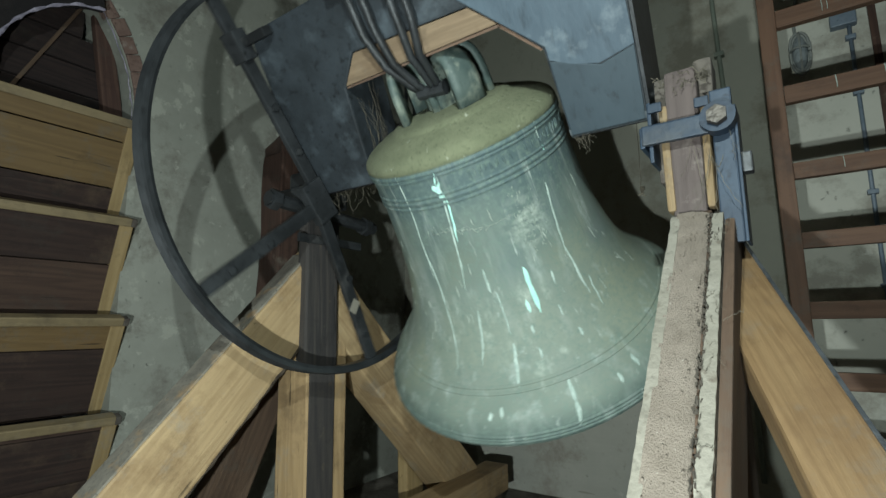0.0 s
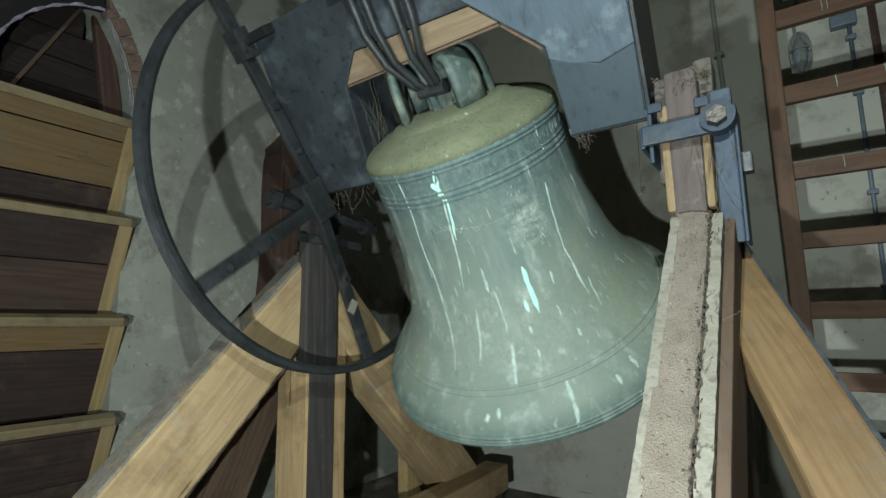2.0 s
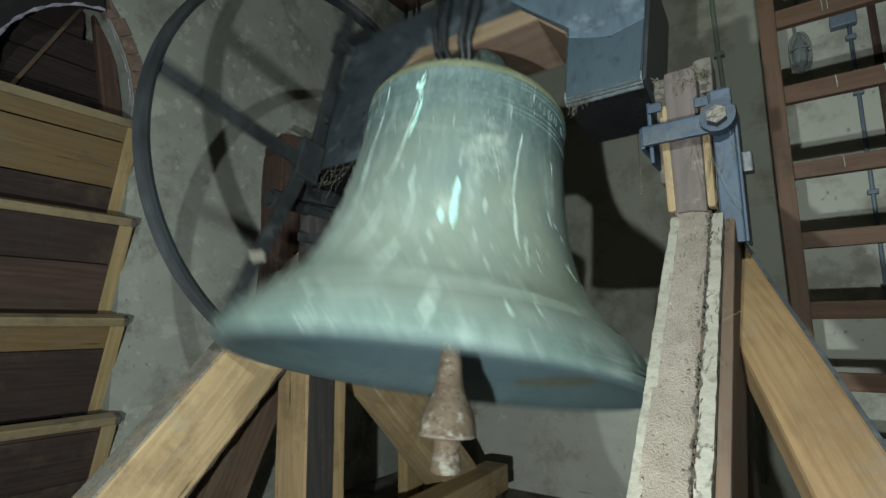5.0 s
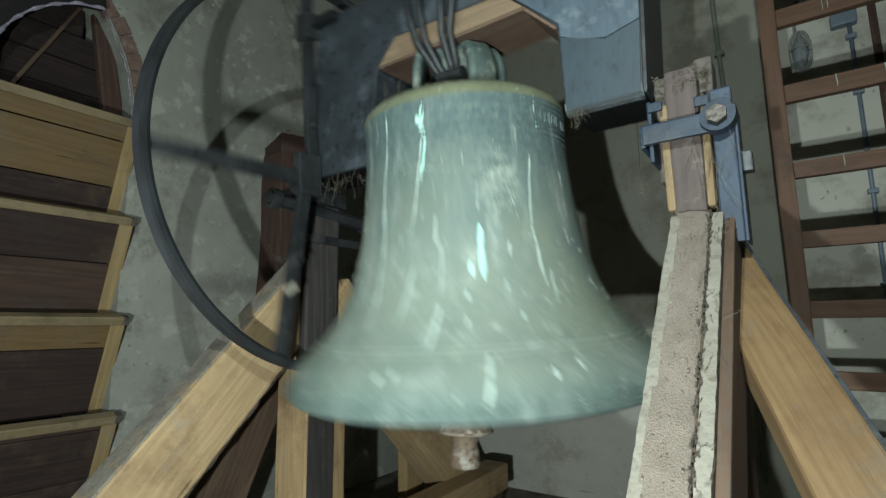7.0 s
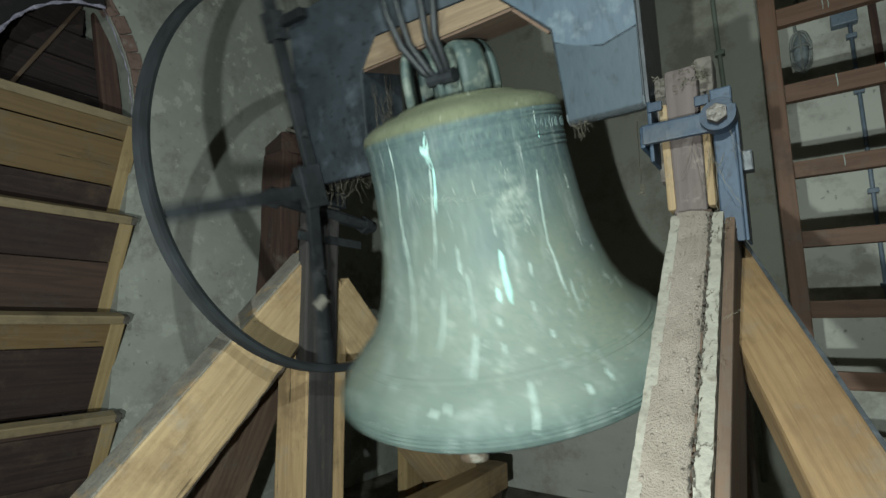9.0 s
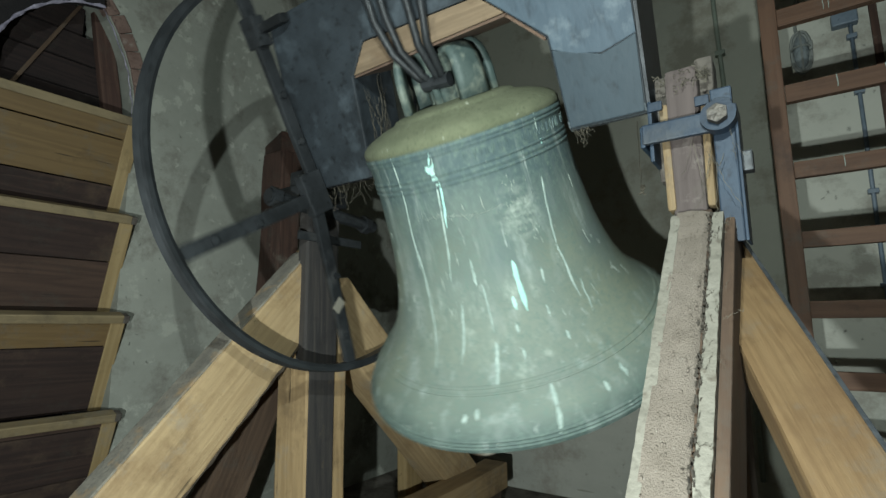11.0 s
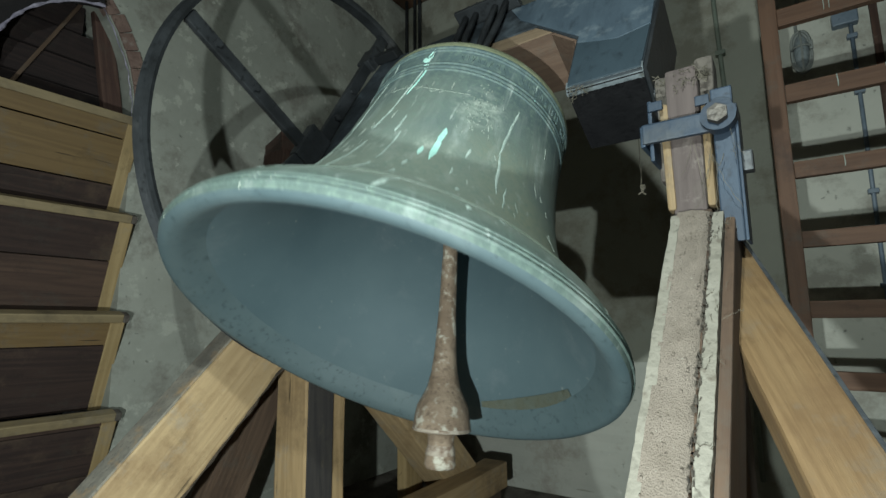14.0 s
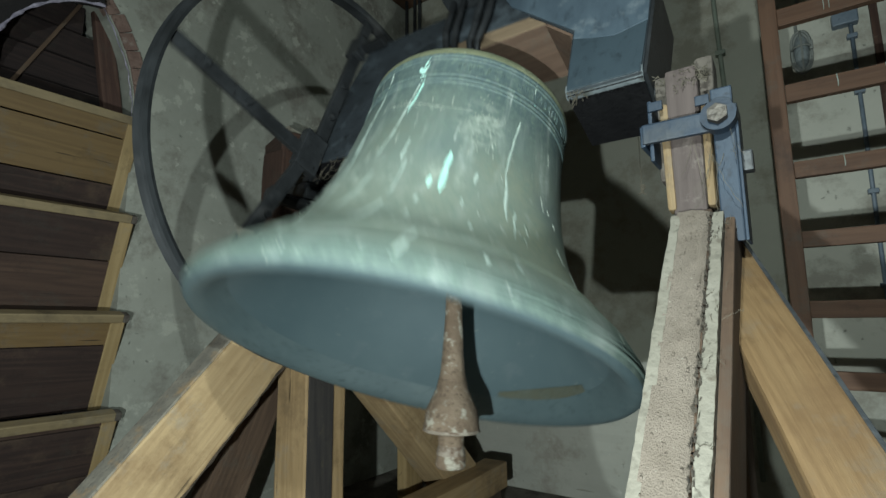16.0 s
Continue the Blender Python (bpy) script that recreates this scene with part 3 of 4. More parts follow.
# angle round the bell, upper and lower end, width, drift
LONG_RUNS = [(-77, 0.03, -0.3, 0.005, -8), (-101, 0.045, -0.26, 0.005, -2), (-102, -0.21, -0.51, 0.005, 5), (-26, -0.11, -0.30, 0.007, -5), (-30, -0.29, -0.43, 0.008, 0),
             (-73, -0.25, -0.32, 0.006, 0), (-70, -0.32, -0.44, 0.005, 0), (-70, -0.46, -0.55, 0.011, -2), (-55, -0.555, -0.655, 0.013, -2), (-82, -0.36, -0.5, 0.007, -3), (-20, 0.046, 0.0, 0.004, 0)]
TEAL_RUNS = [(-81.5, 0.002, -0.022, 0.02, 1.5), (-79.5, -0.008, -0.05, 0.017, 1), (-77.5, 0.006, -0.016, 0.01, -3), (-78, 0.035, 0.0, 0.006, -2), (-54, -0.28, -0.41, 0.013, -0.5), (-58.5, -0.365, -0.4, 0.011, 0), (-19, -0.02, -0.045, 0.005, 0), (-77, -0.04, -0.16, 0.006, -3)]
SHORT_RUNS = [(-60.5, -0.43, -0.455, 0.009, 0), (-60.5, -0.485, -0.51, 0.007, 0), (-42.7, -0.48, -0.5, 0.009, 0), (-40.6, -0.588, -0.61, 0.012, 0), (-33, -0.575, -0.6, 0.012, 0), (-46, -0.41, -0.44, 0.006, 0),
              (-42, -0.32, -0.36, 0.006, -1), (-83, -0.588, -0.606, 0.013, 0), (-79, -0.58, -0.6, 0.012, 0), (-26, -0.39, -0.47, 0.005, -2), (-128, -0.6, -0.625, 0.007, 0)]


def bell():
    b = thing("church_bell", "green-patinated bronze bell hung from a slate-painted headstock with iron wheel", "bell", at=PIVOT)
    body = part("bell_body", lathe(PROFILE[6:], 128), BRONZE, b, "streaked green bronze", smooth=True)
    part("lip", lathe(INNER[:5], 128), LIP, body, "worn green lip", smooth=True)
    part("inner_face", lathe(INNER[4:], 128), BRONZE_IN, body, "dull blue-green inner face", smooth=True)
    part("dusty_crown", lathe([(0.001, 0.131), (0.09, 0.129), (0.15, 0.123), (0.172, 0.118), (0.179, 0.111), (0.185, 0.108), (0.222, 0.1), (0.228, 0.096), (0.255, 0.087), (0.272, 0.078), (0.284, 0.068), (0.2895, 0.057), (0.2898, 0.046), (0.288, 0.0435)], 128), BELL_DUST, b, "dust-covered crown", smooth=True)
    for z, h in ((0.036, 0.006), (0.025, 0.004), (-0.026, 0.004), (-0.04, 0.007), (-0.054, 0.004), (-0.546, 0.004), (-0.558, 0.003), (-0.644, 0.004), (-0.653, 0.003), (-0.662, 0.004)):
        r = bell_radius(z)
        part("moulding", lathe([(bell_radius(z + h) - 0.0005, z + h), (r + 0.0035, z + h * 0.4), (r + 0.0035, z - h * 0.4), (bell_radius(z - h) - 0.0005, z - h)], 128), BRONZE, body, smooth=True)
    rnd = random.Random(3)
    bm = None
    phi = -62.0
    while phi < 40:
        w = rnd.uniform(1.4, 2.4)
        if rnd.random() > 0.16:
            for e in (0.0, w * 0.6):
                a = on_bell(phi + e, rnd.uniform(0.006, 0.014), 0.0003)
                c = on_bell(phi + e, rnd.uniform(-0.014, -0.004), 0.0003)
                bm = rod(a, c, 0.0014, bm, 5)
            bm = rod(on_bell(phi, rnd.choice((0.012, 0, -0.012)), 0.001), on_bell(phi + w * 0.6, rnd.choice((0.012, 0, -0.012)), 0.001), 0.0014, bm, 5)
        phi += w + rnd.uniform(0.5, 1.8)
    tagged(part("inscription", bm, BRONZE, body, "worn raised band of bars"), kind="stuff")
    for k, v in enumerate(LONG_RUNS + SHORT_RUNS):
        part("lime_run", streak(*v, k), LIME, body, "white lime run", smooth=True)
    for k, v in enumerate(TEAL_RUNS):
        part("verdigris_run", streak(*v, 50 + k), TEAL, body, "pale turquoise verdigris run", smooth=True)
    bm = None
    rnd = random.Random(12)
    for k in range(60):
        phi, z = rnd.uniform(-150, 10), -0.08 - 0.58 * rnd.random() ** 0.8
        bm = streak(phi, z, z - rnd.uniform(0.008, 0.045), rnd.uniform(0.001, 0.004), rnd.uniform(-1, 1), 100 + k, bm)
    for k in range(90):
        phi, z = rnd.gauss(-43, 4.2), rnd.gauss(-0.18, 0.045)
        bm = streak(phi, z, z - rnd.uniform(0.003, 0.01), rnd.uniform(0.001, 0.003), rnd.uniform(-1, 1), 300 + k, bm)
    for phi in range(-92, -52, 3):
        a, c = (on_bell(p, -0.135 + 0.008 * math.sin(p * 0.13), 0.0004) for p in (phi, phi + 3))
        bm = rod(a, c, 0.0007, bm, 5)
    for k, path in enumerate((((-95, -0.118), (-95.5, -0.135)), ((-92, -0.112), (-92.5, -0.13), (-90.5, -0.108), (-89, -0.136)), ((-86, -0.118), (-84.5, -0.132), (-83, -0.116), (-81.5, -0.133)),
                              ((-79, -0.112), (-78, -0.132), (-76.5, -0.143), (-74, -0.126)), ((-72.5, -0.124), (-70, -0.139), (-68.5, -0.151), (-66, -0.143), (-64, -0.134), (-62.5, -0.146), (-64.5, -0.153)))):
        bm = tube([on_bell(p, z, 0.0003) for p, z in path], 0.0007, 4, bm)
    tagged(part("lime_specks", bm, SPECK, body, "sprinkled white lime specks", smooth=True), kind="stuff")
    part("strike_mark", strike_patch(), STRIKE, body, "rubbed yellowish strike mark", smooth=True)

    # crown loops
    for k, (a, size) in enumerate(((-152, 1.1), (-28, 0.98), (30, 1.0), (90, 1.0), (150, 1.0))):
        part("canon", canon(radians(a), 0.125, 0.03, 0.265 * size, 0.05 if k == 0 else 0.036), CANON, b, "bronze crown loop", smooth=True)
    part("argent", lathe([(0.035, 0.13), (0.03, 0.2), (0.04, 0.25), (0.03, 0.275), (0.001, 0.28)], 20), BRONZE, b, smooth=True)

    # headstock
    yoke = [(-0.595, -0.02), (-0.30, -0.02), (-0.24, 0.275), (-0.165, 0.355), (0.2, 0.345), (0.262, 0.285), (0.345, 0.2), (0.349, -0.02), (0.53, -0.02), (0.545, 0.3), (0.48, 0.52), (-0.49, 0.515)]
    stock = part("headstock", prism(yoke, -0.095, 0.1, 0.006), SLATE_WOOD, b, "slate-blue painted oak headstock")
    part("infill", prism([(-0.238, 0.279), (-0.165, 0.353), (0.2, 0.343), (0.26, 0.286)], -0.0925, 0.098, 0.003), INFILL, stock, "bare pine infill board")
    # the soffit lies in shade; that shade is put into its brown
    part("soffit", prism([(-0.236, 0.272), (-0.236, 0.2775), (0.26, 0.2845), (0.266, 0.278)], -0.0905, 0.0975), SHADE_BROWN, stock, "brown lining board, shade put into its colour")
    part("cheek_lining", prism([(0.262, 0.285), (0.345, 0.2), (0.338, 0.197), (0.257, 0.279)], -0.0905, 0.0975), SHADE_BROWN, stock, "brown lining board, shade put into its colour")
    part("underside", block(0.352, 0.529, -0.088, 0.099, -0.0245, -0.0205), UNDER, stock, "near-black underside")
    part("underside", block(-0.593, -0.302, -0.088, 0.099, -0.0245, -0.0205), UNDER, stock, "near-black underside")
    rnd = random.Random(44)
    bm = bmesh.new()
    rows = []
    for k in range(41):
        x = 0.35 + 0.18 * k / 40
        j = 0.003 * noise.noise(Vector((x * 60, 1, 1))) + rnd.uniform(-0.0006, 0.0006)
        rows.append([bm.verts.new(p) for p in ((x, -0.0985, 0.002 + j), (x, -0.097 + j * 0.3, -0.012), (x, -0.085, -0.0255 + j * 0.3), (x, -0.076 + j, -0.0262))])
    for p, q in zip(rows, rows[1:]):
        for j in range(3):
            bm.faces.new((p[j], p[j + 1], q[j + 1], q[j]))
    part("worn_arris", bm, WORN_ARRIS, stock, "pale worn lower arris", smooth=True)
    part("painted_face", prism([(0.352, 0.17), (0.354, -0.014), (0.526, -0.014), (0.536, 0.15), (0.46, 0.13)], -0.099, -0.094, 0.002), MID_BLUE, stock, "flat slate-blue paint")
    part("weathered_face", prism([(0.2, 0.352), (0.262, 0.29), (0.352, 0.203), (0.352, 0.172), (0.4, 0.148), (0.46, 0.133), (0.537, 0.152), (0.54, 0.3), (0.478, 0.51), (0.08, 0.51), (0.13, 0.42)], -0.099, -0.094, 0.002), WORN_BLUE, stock, "weathered pale blue paint")
    part("edge_plate", prism([(0.53, -0.015), (0.537, -0.015), (0.552, 0.3), (0.545, 0.3)], -0.09, 0.095), IRON, stock)
    for x0, x1 in ((-0.74, -0.59), (0.535, 0.63)):
        part("gudgeon", rod((x0, 0, 0), (x1, 0, 0), 0.024, None, 16), IRON, stock)
    # suspension straps from crown loops over the headstock
    for x0, x1 in ((-0.075, -0.085), (-0.045, -0.045), (0.02, 0.03), (0.05, 0.07)):
        for y in (-0.125, 0.125):
            part("strap", tube([(x0 * 0.35 + 0.01, y * 0.45, 0.185), (x0 * 0.6 + 0.008, y * 0.62, 0.215), (x0 * 0.9, y * 0.9, 0.29), (x1, y, 0.38), (x1, y, 0.56)], 0.011, 8), IRON, b, smooth=True)
    for y in (-0.06, 0.06):
        part("hook_pin", rod((-0.035, y, 0.19), (0.05, y, 0.185), 0.02, None, 10), IRON, b)
    for x in (-0.08, -0.045, 0.03, 0.07):
        part("nut", hexagon((x, -0.125, 0.545), (0, 0, 1), 0.02, 0.02), IRON, b)
    for y in (-0.125, 0.125):
        part("clamp_plate", block(-0.12, 0.11, y - 0.03, y + 0.03, 0.52, 0.535, 0.003), IRON, b)
    part("clamp_plate", block(-0.12, 0.11, -0.15, 0.15, 0.528, 0.545, 0.003), IRON, b)

    # rope wheel
    w = part("wheel", wheel_rim(), IRON, b, "black iron rope wheel", smooth=False)
    w.location = (-0.521, 0, 0)
    for p, q in (((0, -0.125, 0.655), (0, -0.125, -0.05)), ((0, -0.15, -0.03), (0, -0.278, -0.6)), ((0, -0.11, -0.035), (0, -0.65, -0.02)), ((0, 0.1, 0), (0, 0.655, 0))):
        part("spoke", rough_bar((Vector(q) - Vector(p)).length, 0.02, 0.045, 0.004, 0.001), IRON, w, m=along(p, q))
    part("spoke_clamp", block(-0.02, 0.13, -0.135, -0.1, 0.485, 0.512, 0.004), IRON, w)
    part("spoke_clamp", block(-0.03, 0.03, -0.15, -0.1, 0.45, 0.54, 0.005), IRON, w)
    part("paper_scrap", block(0.012, 0.014, -0.028, 0.02, -0.016, 0.016), CREAM, w, "pale paper scrap", pose(0, -0.235, -0.39, 25, 0, 0))
    part("hub_plate", block(-0.018, 0.018, -0.19, -0.1, -0.09, 0.05, 0.005), IRON, w)
    for y, z in ((-0.128, 0.3), (-0.128, 0.15), (-0.4, -0.03), (-0.55, -0.022), (-0.2, -0.3), (-0.26, -0.5)):
        part("rivet", hexagon((0.008, y, z), (1, 0, 0), 0.012, 0.012), IRON, w)

    # straw and cobweb caught on the end of the headstock
    bm = None
    rnd = random.Random(8)
    for k in range(34):
        p = Vector((rnd.uniform(-0.57, -0.34), rnd.uniform(-0.1, -0.02), -0.02))
        q = p + Vector((rnd.uniform(-0.06, 0.09), rnd.uniform(-0.06, 0.04), rnd.uniform(-0.09, 0.0)))
        bm = strand(p, q, rnd.uniform(0, 0.03), rnd.uniform(0.0003, 0.0009), 0.003, 60 + k, bm)
    tagged(part("cobweb", bm, WEB, stock, "straw and cobweb"), kind="stuff")
    bm = None
    for k in range(16):
        p = Vector((-0.28, rnd.uniform(-0.09, 0.05), rnd.uniform(-0.01, 0.02)))
        q = Vector((-0.24 + rnd.uniform(-0.02, 0.02), rnd.uniform(-0.09, 0.05), rnd.uniform(0.2, 0.3)))
        bm = strand(p, q, rnd.uniform(-0.01, 0.02), rnd.uniform(0.0003, 0.0008), 0.004, 160 + k, bm)
    tagged(part("cobweb", bm, WEB, stock, "straw and cobweb"), kind="stuff")
    bm = None
    for k in range(12):
        p = Vector((rnd.uniform(0.34, 0.4), -0.09, -0.018))
        bm = strand(p, p + Vector((rnd.uniform(-0.03, 0.04), rnd.uniform(-0.02, 0.02), rnd.uniform(-0.05, -0.01))), 0.0, 0.0006, 0.004, 260 + k, bm)
    tagged(part("cobweb", bm, WEB, stock, "straw and cobweb"), kind="stuff")

    clapper = part("clapper", lathe([(0.001, 0.03), (0.03, 0.02), (0.032, -0.02), (0.021, -0.06), (0.02, -0.25), (0.023, -0.4), (0.028, -0.5), (0.033, -0.555), (0.042, -0.595), (0.055, -0.622), (0.065, -0.642), (0.07, -0.668), (0.073, -0.692), (0.071, -0.702), (0.046, -0.705), (0.034, -0.712), (0.032, -0.738), (0.037, -0.762), (0.039, -0.782), (0.035, -0.79), (0.001, -0.79)], 28), RUST, b, "rusty iron clapper", smooth=True)
    part("base_rim", lathe([(0.068, -0.7035), (0.0742, -0.7), (0.0748, -0.697), (0.0738, -0.694)], 28), RUST_PALE, clapper, "pale worn rim", smooth=True)
    part("tail_band", lathe([(0.0325, -0.735), (0.035, -0.742), (0.037, -0.75), (0.0375, -0.758)], 20), RUST_PALE, clapper, "pale worn band", smooth=True)
    part("staple", tube([(-0.05, 0, 0.085), (-0.045, 0, -0.1), (0, 0, -0.125), (0.045, 0, -0.1), (0.05, 0, 0.085)], 0.014, 8), IRON, b, smooth=True)
    return b, clapper


def canon(a, foot, top, height, wide=0.036, thick=0.014):
    """A crown loop: a flat bent strap in the plane at angle a, from the crown up and back in to the middle."""
    out, side = Vector((math.cos(a), math.sin(a), 0)), Vector((-math.sin(a), math.cos(a), 0))
    pts = []
    for k in range(15):
        u = math.pi * k / 14
        pts.append(out * ((foot + top) / 2 + (foot - top) / 2 * math.copysign(abs(math.cos(u)) ** 0.75, math.cos(u))) + Vector((0, 0, 0.125 + (height - 0.125) * math.sin(u) ** 0.6)))
    bm = bmesh.new()
    rings = []
    for k, p in enumerate(pts):
        d = (pts[min(k + 1, 14)] - pts[max(k - 1, 0)]).normalized()
        n = side.cross(d)
        w = wide * (1.0 + 0.25 * abs(k - 7) / 7)
        shape = ((1, 0.6), (0.6, 1), (-0.6, 1), (-1, 0.6), (-1, -0.6), (-0.6, -1), (0.6, -1), (1, -0.6))
        rings.append([bm.verts.new(p + side * (w * i) + n * (thick * j)) for i, j in shape])
    for r, q in zip(rings, rings[1:]):
        for j in range(8):
            bm.faces.new((r[j], r[(j + 1) % 8], q[(j + 1) % 8], q[j]))
    bm.faces.new(rings[0]), bm.faces.new(rings[-1])
    bmesh.ops.recalc_face_normals(bm, faces=bm.faces)
    return bm


def strike_patch(a0=46, a1=90, z0=-0.60, z1=-0.625):
    bm = bmesh.new()
    last = None
    for k in range(23):
        phi = radians(a0 + (a1 - a0) * k / 22)
        ease = min(1.0, 0.1 + 0.9 * math.sin(math.pi * (k + 2.5) / 26))
        row = []
        for z in (z0 - 0.012 * (1 - ease), (z0 + z1) / 2, z1 + 0.006 * (1 - ease)):
            r = 0.412 + (0.447 - 0.412) * (-0.58 - z) / 0.04 - 0.003
            row.append(bm.verts.new((r * math.cos(phi), r * math.sin(phi), z)))
        if last:
            for j in range(2):
                bm.faces.new((last[j], last[j + 1], row[j + 1], row[j]))
        last = row
    return bm


def wheel_rim(radius=0.674, half=0.024):
    prof = [(radius - 0.022, -half * 0.8), (radius - 0.012, -half), (radius, -half), (radius + 0.004, -half + 0.006), (radius - 0.01, 0), (radius + 0.004, half - 0.006), (radius, half), (radius - 0.012, half), (radius - 0.022, half * 0.8), (radius - 0.022, -half * 0.8)]
    bm = lathe(prof, 112)
    bmesh.ops.transform(bm, matrix=pose(0, 0, 0, 0, 90, 0), verts=bm.verts)
    return bm


# ---- bell frame ----
def west_frame():
    f = thing("bell_frame", "sawn pine A-frame of post and braces beneath the rope wheel", "frame")
    X = -1.52
    timber("sill", (X + 0.262, -0.6, 0.444), (X + 0.13, 2.445, 0.444), 0.13, 0.125, OLD_PINE, f)
    timber("bearer", (X + 0.16, -0.6, 0.326), (X + 0.06, 2.42, 0.326), 0.22, 0.11, DARK_WOOD, f)
    timber("post", (X + 0.02, 1.295, 0.38), (X + 0.02, 1.295, 1.34), 0.16, 0.185, OLD_PINE, f)
    part("stain_board", block(-0.003, 0.003, -0.05, 0.062, 0, 0.62, 0.001), CHARRED, f, "black-stained strip", m=pose(X + 0.1045, 1.258, 0.5))
    timber("head_board", (X + 0.106, 1.237, 1.06), (X + 0.106, 1.237, 1.66), 0.05, 0.145, CHARRED, f, label="black-stained bearing board")
    timber("front_brace", (X + 0.05, 0.2, 0.27), (X + 0.05, 1.3, 1.42), 0.1, 0.2, PINE, f, wave=0.006, label="knotty pale pine brace")
    part("dust_layer", block(-0.047, 0.042, -0.106, -0.0985, 0.02, 1.56, 0.002), GREY_DUST, f, "grey dust along the top", along((X + 0.05, 0.2, 0.27), (X + 0.05, 1.16, 1.275)))
    rnd = random.Random(71)
    part("bark_edge", tube([(0.047 + rnd.uniform(-0.003, 0.003), 0.098 + rnd.uniform(-0.003, 0.004), 0.3 + 0.028 * k) for k in range(38)], lambda u: 0.0035 + 0.004 * abs(math.sin(61 * u) * math.sin(23 * u + 1)), 6), BARK, f, "ragged bark along the lower edge", along((X + 0.05, 0.2, 0.27), (X + 0.05, 1.3, 1.42)))
    timber("top_batten", (X + 0.0, 0.66, 0.86), (X + 0.0, 1.2, 1.425), 0.035, 0.03, BROWN_TIMBER, f, label="brown batten along the top")
    timber("back_brace", (X + 0.02, 2.3, 0.37), (X + 0.02, 1.32, 1.32), 0.16, 0.2, PINE, f)
    timber("inner_brace", (-1.78, 0.98, 0.3), (-1.78, 1.33, 1.05), 0.08, 0.17, BROWN_TIMBER, f)
    b = thing("bearing", "black iron bearing block with through bolt on the frame post", "bearing")
    part("block", block(-1.52, -1.37, 1.13, 1.33, 1.64, 1.7, 0.01), IRON, b)
    part("block", block(-1.5, -1.39, 1.16, 1.3, 1.7, 1.765, 0.012), IRON, b)
    part("bolt", rod((-1.4, 1.0, 1.63), (-1.4, 1.5, 1.6), 0.024, None, 10), IRON, b)
    part("nut", hexagon((-1.4, 1.01, 1.629), (0, 1, -0.06), 0.036, 0.03), IRON, b)
    part("nut", hexagon((-1.4, 1.44, 1.603), (0, 1, -0.06), 0.036, 0.03), IRON, b)
    part("strap", block(-1.395, -1.385, 1.12, 1.42, 1.5, 1.53, 0.002), IRON, b)


